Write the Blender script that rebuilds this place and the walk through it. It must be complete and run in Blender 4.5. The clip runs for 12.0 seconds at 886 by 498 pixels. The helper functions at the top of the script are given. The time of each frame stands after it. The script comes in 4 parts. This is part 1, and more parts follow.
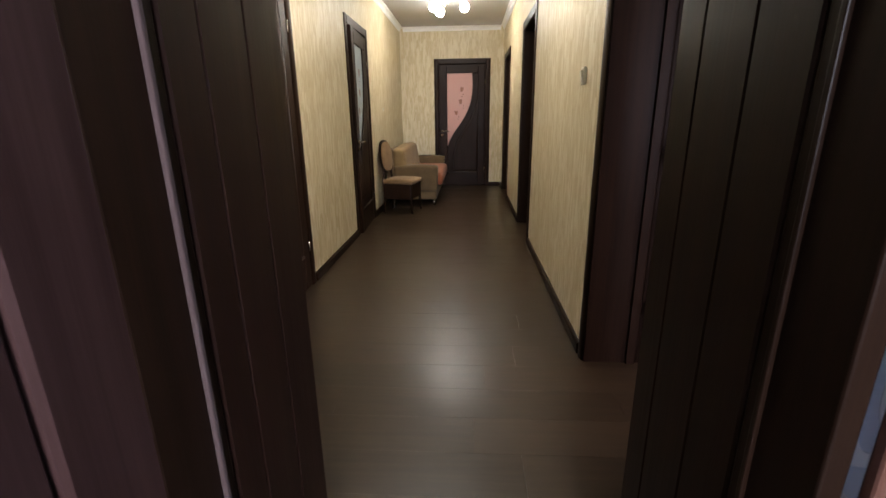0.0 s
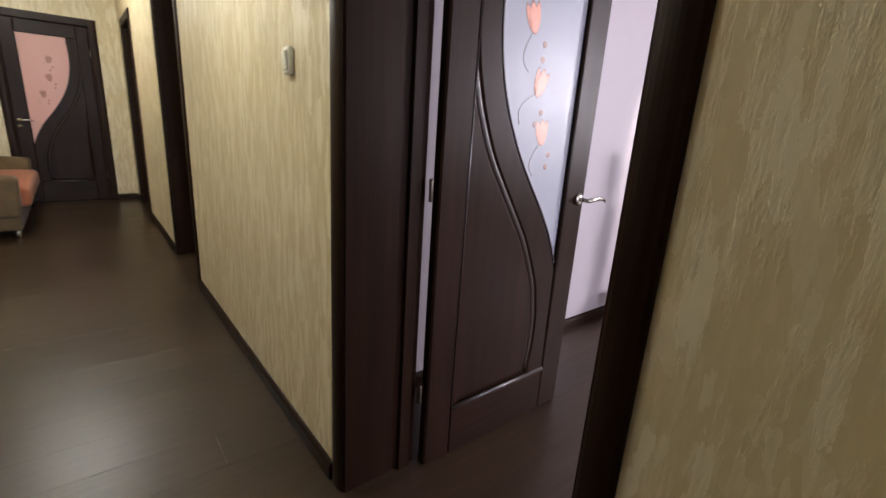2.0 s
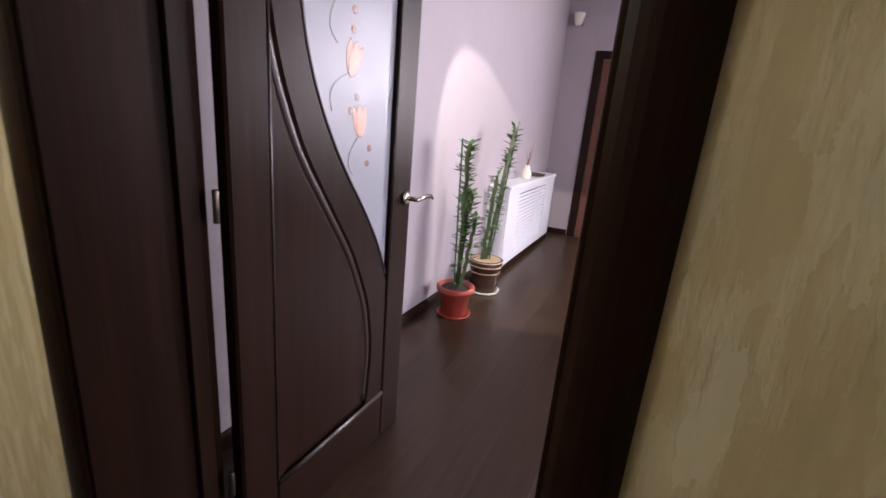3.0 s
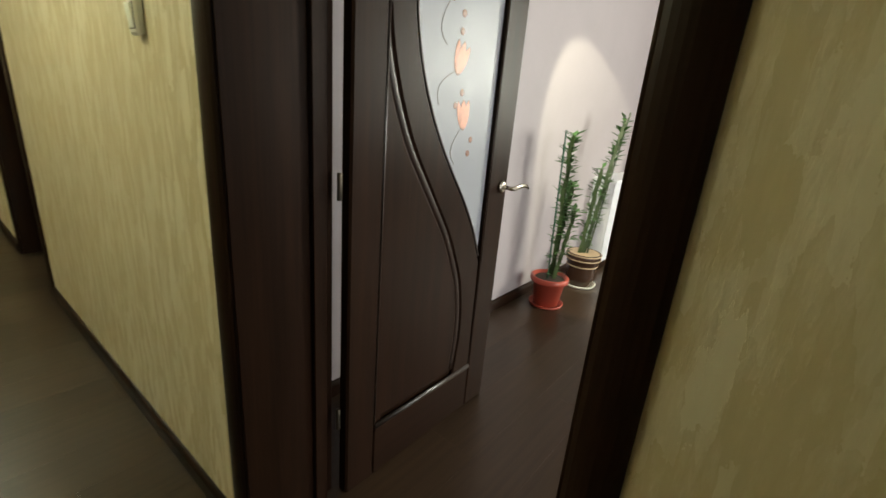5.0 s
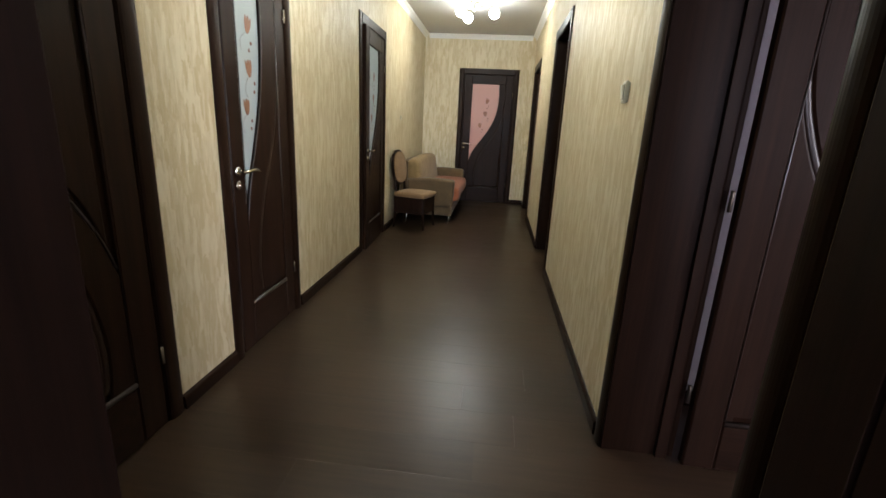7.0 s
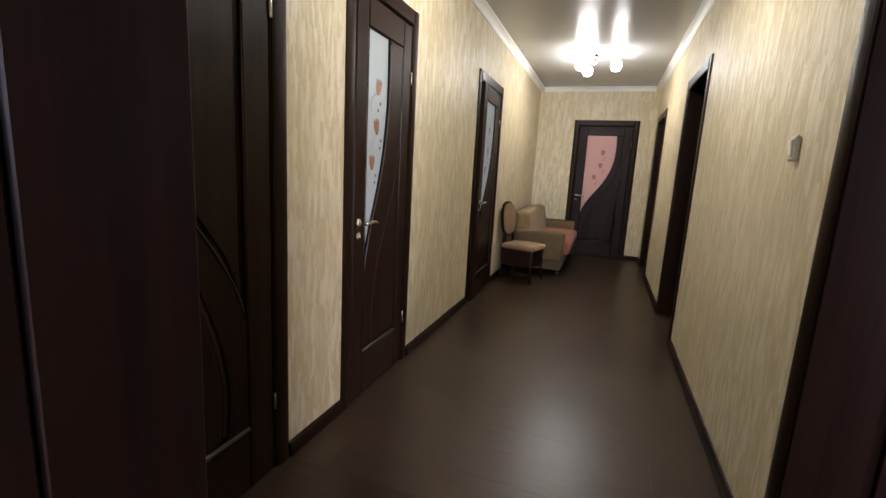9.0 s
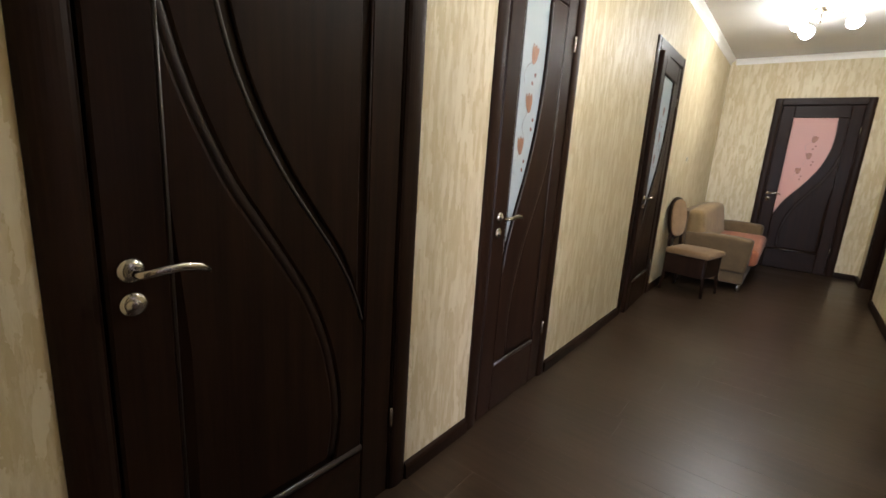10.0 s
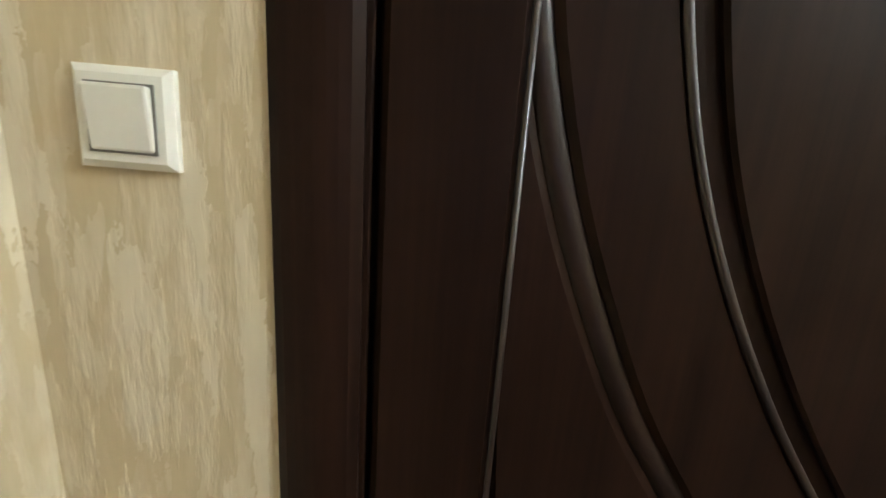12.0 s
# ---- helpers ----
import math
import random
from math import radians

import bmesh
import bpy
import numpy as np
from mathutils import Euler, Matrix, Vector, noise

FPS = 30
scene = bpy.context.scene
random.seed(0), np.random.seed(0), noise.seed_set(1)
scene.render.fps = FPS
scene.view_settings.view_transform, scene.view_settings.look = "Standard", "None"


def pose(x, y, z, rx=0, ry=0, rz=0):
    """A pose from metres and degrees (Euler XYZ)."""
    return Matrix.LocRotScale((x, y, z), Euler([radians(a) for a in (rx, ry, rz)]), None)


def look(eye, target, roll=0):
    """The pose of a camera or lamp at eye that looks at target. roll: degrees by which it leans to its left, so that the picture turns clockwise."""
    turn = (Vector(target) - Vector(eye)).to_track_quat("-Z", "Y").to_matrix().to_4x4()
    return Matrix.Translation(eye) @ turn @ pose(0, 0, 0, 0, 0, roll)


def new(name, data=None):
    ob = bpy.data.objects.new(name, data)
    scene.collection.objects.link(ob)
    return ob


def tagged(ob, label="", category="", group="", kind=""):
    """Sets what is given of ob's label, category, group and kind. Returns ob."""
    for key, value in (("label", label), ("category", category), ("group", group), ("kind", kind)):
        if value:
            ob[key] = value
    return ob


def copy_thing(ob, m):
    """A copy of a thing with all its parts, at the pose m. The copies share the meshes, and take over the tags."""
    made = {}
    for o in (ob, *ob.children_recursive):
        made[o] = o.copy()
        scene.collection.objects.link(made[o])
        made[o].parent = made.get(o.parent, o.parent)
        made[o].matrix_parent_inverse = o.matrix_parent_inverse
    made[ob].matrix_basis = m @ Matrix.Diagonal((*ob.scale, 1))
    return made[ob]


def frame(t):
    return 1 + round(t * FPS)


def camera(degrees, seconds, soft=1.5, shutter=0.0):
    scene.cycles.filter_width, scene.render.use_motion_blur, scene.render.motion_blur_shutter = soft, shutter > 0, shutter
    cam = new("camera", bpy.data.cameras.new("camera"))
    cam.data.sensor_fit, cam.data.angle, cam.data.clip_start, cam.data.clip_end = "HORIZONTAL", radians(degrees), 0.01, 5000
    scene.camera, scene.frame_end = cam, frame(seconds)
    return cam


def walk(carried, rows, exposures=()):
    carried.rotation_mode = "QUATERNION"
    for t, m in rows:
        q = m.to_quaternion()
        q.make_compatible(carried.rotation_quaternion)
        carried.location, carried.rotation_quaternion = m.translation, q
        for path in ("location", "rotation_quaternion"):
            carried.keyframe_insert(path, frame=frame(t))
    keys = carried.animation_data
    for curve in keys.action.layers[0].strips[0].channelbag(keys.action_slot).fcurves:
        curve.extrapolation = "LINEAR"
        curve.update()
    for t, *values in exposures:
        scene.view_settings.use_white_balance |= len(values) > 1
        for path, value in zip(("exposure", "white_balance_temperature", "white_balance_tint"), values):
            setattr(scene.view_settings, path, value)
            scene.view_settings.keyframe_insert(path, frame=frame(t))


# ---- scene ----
cam = camera(89.7, 12.0, shutter=0.12)
PATH = [
    (0, (-0.106, 0.479, 1.166), (-0.219, 2.393, 0.599), -0.7),
    (0.5, (-0.164, 0.691, 1.18), (-0.071, 2.606, 0.612), 0.3),
    (1, (-0.179, 0.909, 1.184), (0.233, 2.783, 0.619), 2.5),
    (1.5, (-0.147, 1.192, 1.195), (0.682, 2.924, 0.635), 3.6),
    (2, (-0.086, 1.369, 1.195), (1.139, 2.855, 0.653), 3.7),
    (2.5, (0.016, 1.527, 1.192), (1.563, 2.669, 0.642), 4.3),
    (3, (0.115, 1.625, 1.208), (1.859, 2.432, 0.655), 5.0),
    (3.2, (0.16, 1.686, 1.221), (1.984, 2.293, 0.671), 5.7),
    (4.8, (0.079, 1.612, 1.228), (1.709, 2.589, 0.604), 5.7),
    (5, (0.034, 1.538, 1.225), (1.523, 2.713, 0.592), 4.9),
    (5.5, (-0.027, 1.338, 1.195), (0.944, 2.963, 0.549), 3.1),
    (6, (-0.047, 1.241, 1.186), (0.422, 3.084, 0.567), 1.5),
    (6.5, (-0.057, 1.092, 1.185), (0.088, 3.003, 0.614), 3.1),
    (7, (-0.034, 0.916, 1.187), (-0.235, 2.834, 0.658), 2.8),
    (7.2, (-0.013, 0.858, 1.195), (-0.348, 2.767, 0.699), 2.0),
    (8.8, (-0.09, 0.968, 1.219), (-0.718, 2.83, 0.851), 3.1),
    (9, (-0.115, 1.016, 1.217), (-0.774, 2.872, 0.868), 3.2),
    (9.5, (-0.191, 1.124, 1.191), (-1.114, 2.862, 0.834), 3.2),
    (10, (-0.294, 1.323, 1.19), (-1.486, 2.872, 0.763), 3.7),
    (10.5, (-0.42, 1.423, 1.247), (-1.903, 2.666, 0.742), 2.4),
    (11, (-0.551, 1.492, 1.301), (-2.366, 2.137, 0.762), 1.2),
    (11.5, (-0.674, 1.553, 1.313), (-2.6, 1.628, 0.776), 2.3),
    (12, (-0.876, 1.613, 1.339), (-2.816, 1.616, 0.85), 3.8),
]
EXPOSURES = [
    (0.0, 0.7, 6550, 8), (1.5, 1.0, 6200, 2), (3.0, 0.88, 6350, 8), (3.2, 0.88, 6350, 8), (4.8, 0.77, 7400, -18), (5.0, 0.77, 7400, -20), (5.5, 1.08, 6600, -18), (6.0, 0.87, 6150, -13), (6.5, 0.75, 6000, -4),
    (7.2, 0.7, 6000, 2), (9.0, 0.65, 6000, 9), (10.0, 0.95, 6000, 7), (11.0, 1.4, 5650, 8), (11.5, 1.85, 5300, 2), (12.0, 1.95, 5350, 2),
]
walk(cam, [(t, look(eye, target, roll)) for t, eye, target, roll in PATH], EXPOSURES)

# ---- world and lights ----
world = bpy.data.worlds.new("sky")
scene.world = world
world.use_nodes = True
_n = world.node_tree.nodes
sky = _n.new("ShaderNodeTexSky")
sky.sky_type, sky.sun_disc = "NISHITA", False
sky.sun_elevation, sky.sun_rotation = radians(28), radians(110)
world.node_tree.links.new(sky.outputs[0], _n["Background"].inputs[0])
_n["Background"].inputs[1].default_value = 0.08


def window_light(name, m, w, h, power, color):
    """Skylight that enters through a window's opening."""
    d = bpy.data.lights.new(name, "AREA")
    d.shape, d.size, d.size_y, d.energy, d.color = "RECTANGLE", w, h, power, color
    ob = new(name, d)
    ob.matrix_world = m
    return ob


DAY = (0.80, 0.84, 1.0)
window_light("window_light", pose(5.44, -0.65, 1.675, 90, 0, 90), 1.35, 1.3, 150, (0.98, 0.87, 0.97))
# Added daylight at an unseen south window: brightens the open leaf and floor.
window_light("window_light", pose(1.375, -2.34, 1.5, 90, 0, 0), 0.85, 1.5, 50, (0.90, 0.84, 1.0))
window_light("window_light", pose(0.20, -2.34, 1.80, 90, 0, 0), 0.55, 1.0, 110, DAY)
# Behind the closed doors: unseen windows, added to backlight the frosted panes.
window_light("window_light", pose(-4.14, 4.0, 1.45, 90, 0, -90), 2.0, 1.3, 50, DAY)
window_light("window_light", pose(-1.66, 10.2, 1.45, 90, 0, -90), 1.3, 1.3, 52, DAY)


# ---- materials ----
def material(name, base=(0.5, 0.5, 0.5), rough=0.5, metal=0.0, coat=0.0, spec=0.5):
    m = bpy.data.materials.new(name)
    m.use_nodes = True
    b = m.node_tree.nodes["Principled BSDF"]
    b.inputs["Base Color"].default_value = (*base, 1)
    b.inputs["Roughness"].default_value = rough
    b.inputs["Metallic"].default_value = metal
    b.inputs["Coat Weight"].default_value = coat
    b.inputs["Coat Roughness"].default_value = 0.15
    b.inputs["Specular IOR Level"].default_value = spec
    return m, b


class Nodes:
    """Short calls for node trees."""

    def __init__(self, m):
        self.t = m.node_tree

    def add(self, kind, **inputs):
        n = self.t.nodes.new(kind)
        for k, v in inputs.items():
            n.inputs[k.replace("_", " ")].default_value = v
        return n

    def link(self, a, b):
        self.t.links.new(a, b)

    def coords(self, scale, space="Object"):
        c = self.t.nodes.new("ShaderNodeTexCoord")
        m = self.t.nodes.new("ShaderNodeMapping")
        m.inputs["Scale"].default_value = scale
        self.link(c.outputs[space], m.inputs["Vector"])
        return m.outputs[0]

    def noise(self, vec, scale=1.0, detail=2.0, rough=0.5):
        n = self.add("ShaderNodeTexNoise", Scale=scale, Detail=detail, Roughness=rough)
        self.link(vec, n.inputs["Vector"])
        return n.outputs["Fac"]

    def ramp(self, fac, stops):
        n = self.t.nodes.new("ShaderNodeValToRGB")
        e = n.color_ramp.elements
        while len(e) < len(stops):
            e.new(0.5)
        for el, (p, c) in zip(e, stops):
            el.position, el.color = p, (*c, 1) if len(c) == 3 else c
        self.link(fac, n.inputs[0])
        return n.outputs[0]

    def mix(self, fac, a, b, mode="MIX"):
        n = self.t.nodes.new("ShaderNodeMix")
        n.data_type, n.blend_type = "RGBA", mode
        for v, s in ((fac, n.inputs[0]), (a, n.inputs[6]), (b, n.inputs[7])):
            if isinstance(v, (int, float)):
                s.default_value = v
            elif isinstance(v, tuple):
                s.default_value = (*v, 1)
            else:
                self.link(v, s)
        return n.outputs[2]

    def math(self, op, a, b):
        n = self.t.nodes.new("ShaderNodeMath")
        n.operation = op
        for v, s in ((a, n.inputs[0]), (b, n.inputs[1])):
            if isinstance(v, (int, float)):
                s.default_value = v
            else:
                self.link(v, s)
        return n.outputs[0]

    def bump(self, height, bsdf, strength, distance):
        n = self.add("ShaderNodeBump", Strength=strength, Distance=distance)
        self.link(height, n.inputs["Height"])
        self.link(n.outputs[0], bsdf.inputs["Normal"])


def g(v):
    return (v, v, v)


def make_wallpaper():
    """Cream vinyl paper with raised, bark-like upright streaks."""
    m, b = material("streaked_wallpaper", rough=0.5, spec=0.3)
    n = Nodes(m)
    c = n.t.nodes.new("ShaderNodeTexCoord")
    s = n.t.nodes.new("ShaderNodeSeparateXYZ")
    n.link(c.outputs["Object"], s.inputs[0])
    along = n.math("ADD", s.outputs[0], s.outputs[1])
    k = n.t.nodes.new("ShaderNodeCombineXYZ")
    n.link(along, k.inputs[0])
    n.link(s.outputs[2], k.inputs[1])

    def at(scale):
        mp = n.t.nodes.new("ShaderNodeMapping")
        mp.inputs["Scale"].default_value = (scale[0], scale[2], 1)
        n.link(k.outputs[0], mp.inputs["Vector"])
        return mp.outputs[0]

    patch = n.noise(at((2.2, 1, 1.3)), 1, 2, 0.5)
    fine = n.noise(at((90, 1, 14)), 1, 3, 0.6)
    bias = n.math("MULTIPLY", n.math("SUBTRACT", patch, 0.5), 0.16)

    streak = n.noise(at((55, 1, 9)), 1, 4, 0.65)
    wob = n.noise(at((80, 1, 34)), 1, 3, 0.65)

    def strokes(scale, lo, hi):
        """Upright dabs of random tone with ragged edges."""
        v = n.add("ShaderNodeTexVoronoi", Scale=1.0, Randomness=0.85)
        v.voronoi_dimensions, v.distance = "2D", "CHEBYCHEV"
        sh = n.t.nodes.new("ShaderNodeVectorMath")
        sh.operation = "ADD"
        cb = n.t.nodes.new("ShaderNodeCombineXYZ")
        n.link(n.math("MULTIPLY", n.math("SUBTRACT", wob, 0.5), 0.5), cb.inputs[0])
        n.link(n.math("MULTIPLY", n.math("SUBTRACT", wob, 0.5), 1.2), cb.inputs[1])
        n.link(at(scale), sh.inputs[0])
        n.link(cb.outputs[0], sh.inputs[1])
        n.link(sh.outputs[0], v.inputs["Vector"])
        sep = n.t.nodes.new("ShaderNodeSeparateColor")
        n.link(v.outputs["Color"], sep.inputs[0])
        mixed = n.math("ADD", n.math("MULTIPLY", sep.outputs[0], 0.55), n.math("MULTIPLY", streak, 0.75))
        return n.ramp(n.math("ADD", mixed, bias), [(lo, g(0)), (hi, g(1))])

    big = strokes((46, 1, 8.0), 0.57, 0.86)
    small = strokes((84, 1, 19), 0.70, 0.92)
    mask = n.math("MAXIMUM", big, n.math("MULTIPLY", small, 0.7))
    low = n.ramp(fine, [(0.3, (0.535, 0.438, 0.262)), (0.7, (0.580, 0.482, 0.300))])
    high = n.ramp(fine, [(0.3, (0.668, 0.583, 0.412)), (0.7, (0.702, 0.622, 0.454))])
    n.link(n.mix(mask, low, high), b.inputs["Base Color"])
    n.link(n.ramp(mask, [(0, g(0.60)), (1, g(0.43))]), b.inputs["Roughness"])
    n.bump(n.mix(0.05, big, fine), b, 0.5, 0.0030)
    return m


def make_wood(name, dark, light, rough=0.3, axis=2, spec=0.095):
    """Stained, lacquered wood with grain along one axis."""
    m, b = material(name, rough=rough, spec=spec)
    n = Nodes(m)
    sc = [26, 26, 26]
    sc[axis] = 1.1
    fine = [160, 160, 160]
    fine[axis] = 4
    a = n.noise(n.coords(tuple(sc)), 1, 4, 0.6)
    f = n.noise(n.coords(tuple(fine)), 1, 2, 0.6)
    w = n.noise(n.coords((1.4, 1.4, 1.4)), 1, 3, 0.55)
    col = n.ramp(n.math("ADD", n.math("MULTIPLY", a, 0.7), n.math("MULTIPLY", f, 0.3)), [(0.32, dark), (0.7, light)])
    n.link(col, b.inputs["Base Color"])
    n.link(n.ramp(n.math("ADD", n.math("MULTIPLY", w, 0.6), n.math("MULTIPLY", f, 0.4)), [(0.3, g(rough - 0.06)), (0.7, g(rough + 0.12))]), b.inputs["Roughness"])
    n.bump(f, b, 0.12, 0.001)
    return m


def make_floor(name="dark_plank_laminate"):
    """Dark brown laminate, each plank with its own tone, gloss and grain; scuffed and slightly wavy."""
    m, b = material(name, rough=0.3, spec=0.40)
    n = Nodes(m)
    c = n.t.nodes.new("ShaderNodeTexCoord")
    info = n.t.nodes.new("ShaderNodeObjectInfo")
    shift = n.t.nodes.new("ShaderNodeVectorMath")
    shift.operation = "ADD"
    cb = n.t.nodes.new("ShaderNodeCombineXYZ")
    far = n.math("MULTIPLY", info.outputs["Random"], 3.0)
    n.link(far, cb.inputs[0])
    n.link(far, cb.inputs[1])
    n.link(c.outputs["Object"], shift.inputs[0])
    n.link(cb.outputs[0], shift.inputs[1])

    def at(scale):
        mp = n.t.nodes.new("ShaderNodeMapping")
        mp.inputs["Scale"].default_value = scale
        n.link(shift.outputs[0], mp.inputs["Vector"])
        return mp.outputs[0]

    grain = n.noise(at((2.5, 45, 1)), 1, 3, 0.55)
    wear = n.noise(at((7, 16, 1)), 1, 2, 0.5)
    wave = n.noise(at((4, 9, 1)), 1, 2, 0.5)
    tone = n.math("ADD", n.math("MULTIPLY", grain, 0.7), n.math("MULTIPLY", info.outputs["Random"], 0.3))
    n.link(n.ramp(tone, [(0.25, (0.0270, 0.0160, 0.0092)), (0.80, (0.0560, 0.0335, 0.0190))]), b.inputs["Base Color"])
    gloss = n.math("ADD", n.math("MULTIPLY", wear, 0.62), n.math("MULTIPLY", info.outputs["Random"], 0.38))
    n.link(n.ramp(gloss, [(0.10, g(0.27)), (0.90, g(0.385))]), b.inputs["Roughness"])
    n.bump(wave, b, 0.10, 0.0016)
    return m


def make_plain(name, base, rough=0.6, var=0.08, size=6.0, bump=0.05, metal=0.0, coat=0.0):
    """Paint, plastic or cloth with faint mottling."""
    m, b = material(name, base, rough, metal, coat)
    n = Nodes(m)
    a = n.noise(n.coords(g(size)), 1, 4, 0.6)
    f = n.noise(n.coords(g(size * 30)), 1, 2, 0.6)
    lo = tuple(max(0, v * (1 - var)) for v in base)
    hi = tuple(min(1, v * (1 + var)) for v in base)
    n.link(n.ramp(n.math("ADD", n.math("MULTIPLY", a, 0.7), n.math("MULTIPLY", f, 0.3)), [(0.3, lo), (0.7, hi)]), b.inputs["Base Color"])
    n.bump(f, b, bump, 0.001)
    return m


def make_velour(name, base, other):
    m, b = material(name, base, 0.85)
    b.inputs["Sheen Weight"].default_value = 0.1
    n = Nodes(m)
    a = n.noise(n.coords(g(9)), 1, 4, 0.65)
    f = n.noise(n.coords(g(420)), 1, 2, 0.6)
    n.link(n.ramp(n.math("ADD", n.math("MULTIPLY", a, 0.75), n.math("MULTIPLY", f, 0.25)), [(0.3, base), (0.72, other)]), b.inputs["Base Color"])
    n.bump(f, b, 0.3, 0.002)
    return m


def make_frosted(name, base, back):
    m, b = material(name, base, 0.28, spec=0.5)
    n = Nodes(m)
    tr = n.add("ShaderNodeBsdfTranslucent", Color=(*back, 1))
    mx = n.add("ShaderNodeMixShader", Fac=0.5)
    out = n.t.nodes["Material Output"]
    n.link(b.outputs[0], mx.inputs[1])
    n.link(tr.outputs[0], mx.inputs[2])
    n.link(mx.outputs[0], out.inputs["Surface"])
    f = n.noise(n.coords(g(14)), 1, 3, 0.6)
    n.link(n.ramp(f, [(0.3, g(0.30)), (0.7, g(0.40))]), b.inputs["Roughness"])
    return m


def make_damask():
    """Pale blue-grey paper with embossed scrolls."""
    m, b = material("embossed_wallpaper", (0.62, 0.68, 0.78), 0.4)
    n = Nodes(m)
    v = n.add("ShaderNodeTexVoronoi", Scale=14.0)
    v.feature = "SMOOTH_F1"
    n.link(n.coords((1, 1, 0.8)), v.inputs["Vector"])
    ring = n.math("SINE", n.math("MULTIPLY", v.outputs["Distance"], 26.0), 0)
    k = n.ramp(ring, [(0.45, g(0)), (0.6, g(1))])
    n.link(n.mix(k, (0.56, 0.63, 0.74), (0.78, 0.80, 0.84)), b.inputs["Base Color"])
    n.bump(k, b, 0.6, 0.003)
    return m


WALLPAPER = make_wallpaper()
WENGE = make_wood("wenge_wood", (0.0112, 0.0056, 0.0035), (0.0262, 0.0122, 0.0072), 0.36)
WENGE_ACROSS = make_wood("wenge_wood_across", (0.0112, 0.0056, 0.0035), (0.0262, 0.0122, 0.0072), 0.36, 0)
WENGE_ALONG = make_wood("wenge_wood_along", (0.0112, 0.0056, 0.0035), (0.0262, 0.0122, 0.0072), 0.36, 1)
LACQUER = make_wood("wenge_bead", (0.0112, 0.0056, 0.0035), (0.0262, 0.0122, 0.0072), 0.36, 2, 0.35)
GLOSSY = make_wood("wenge_glossy_edge", (0.0112, 0.0056, 0.0035), (0.0262, 0.0122, 0.0072), 0.36, 2, 1.0)
# Left reveal's wenge, lightened and reddened in place of light on it.
LIT_REVEAL = make_wood("lit_wenge_reveal", (0.0130, 0.0060, 0.0042), (0.0280, 0.0120, 0.0080), 0.34)
# Red-brown wood, lightened so the colour carries daylight on the open leaf.
LIT_ENTRY_LEAF = make_wood("lit_red_brown_leaf", (0.034, 0.0165, 0.0150), (0.070, 0.035, 0.031), 0.34)
BROWN_DOOR = make_wood("red_brown_wood", (0.10, 0.045, 0.032), (0.17, 0.08, 0.055), 0.4)
FLOOR = make_floor()
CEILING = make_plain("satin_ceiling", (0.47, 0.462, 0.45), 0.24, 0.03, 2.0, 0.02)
CORNICE = make_plain("white_foam_cornice", (0.84, 0.83, 0.81), 0.6, 0.03)
LILAC = make_plain("pale_lilac_wall", (0.41, 0.365, 0.385), 0.6, 0.04, 3.0)
PINK = make_plain("pink_wall", (0.80, 0.42, 0.36), 0.7, 0.04)
PLASTER = make_plain("plain_wall", (0.72, 0.71, 0.68), 0.7, 0.04)
DAMASK = make_damask()
GLASS = make_frosted("frosted_glass", (0.52, 0.55, 0.53), (0.66, 0.70, 0.68))
# Lighter, bluer copy of the frosted glass: daylight put into its colour.
DAYLIT_GLASS = make_frosted("daylit_frosted_glass", (0.57, 0.59, 0.64), (0.66, 0.67, 0.71))
# Frosted glass with the pink glow of the room behind put into it.
PINK_LIT_GLASS = make_frosted("pink_lit_frosted_glass", (0.52, 0.33, 0.265), (0.74, 0.53, 0.45))
WHITE_PLASTIC = make_plain("cream_plastic", (0.80, 0.78, 0.68), 0.35, 0.02)
WHITE_LACQUER = make_plain("white_lacquer", (0.80, 0.82, 0.86), 0.35, 0.02)
CHROME, _b = material("satin_nickel", (0.56, 0.52, 0.45), 0.22, 1.0)
DARK_METAL, _b = material("dark_bronze", (0.12, 0.10, 0.08), 0.35, 0.9)
VELOUR = make_velour("tan_velour", (0.185, 0.112, 0.042), (0.31, 0.20, 0.082))
VELOUR_DARK = make_velour("brown_velour", (0.092, 0.056, 0.024), (0.155, 0.096, 0.042))
RUST = make_velour("rust_cover", (0.27, 0.075, 0.03), (0.40, 0.135, 0.06))
CHAIR_CLOTH = make_velour("tan_tapestry", (0.185, 0.106, 0.043), (0.295, 0.175, 0.078))
SEAL = make_plain("pale_seal_strip", (0.075, 0.045, 0.042), 0.95, 0.05)
TERRACOTTA = make_plain("red_plastic_pot", (0.42, 0.075, 0.05), 0.35, 0.06)
BROWN_POT = make_plain("brown_glazed_pot", (0.055, 0.028, 0.018), 0.25, 0.15)
GOLD = make_plain("gold_band", (0.45, 0.33, 0.20), 0.35, 0.1)
SOIL = make_plain("soil", (0.03, 0.02, 0.014), 0.95, 0.3, 40, 0.5)
STEM = make_plain("cactus_stem", (0.055, 0.085, 0.03), 0.5, 0.3, 30)
LEAF = make_plain("cactus_leaf", (0.075, 0.17, 0.045), 0.4, 0.4, 20)
STAKE = make_plain("green_stake", (0.03, 0.10, 0.06), 0.5, 0.1)
PETAL = make_plain("orange_petal", (0.66, 0.27, 0.17), 0.4, 0.25, 60)
PETAL_BROWN = make_plain("brown_petal", (0.30, 0.14, 0.075), 0.4, 0.3, 60)
OUTLINE = make_plain("brown_outline", (0.22, 0.09, 0.055), 0.4, 0.1)
GREY_GAP = make_plain("grey_gap", (0.16, 0.15, 0.12), 0.6, 0.1)
STALK = make_plain("grey_stalk", (0.40, 0.36, 0.34), 0.4, 0.1)
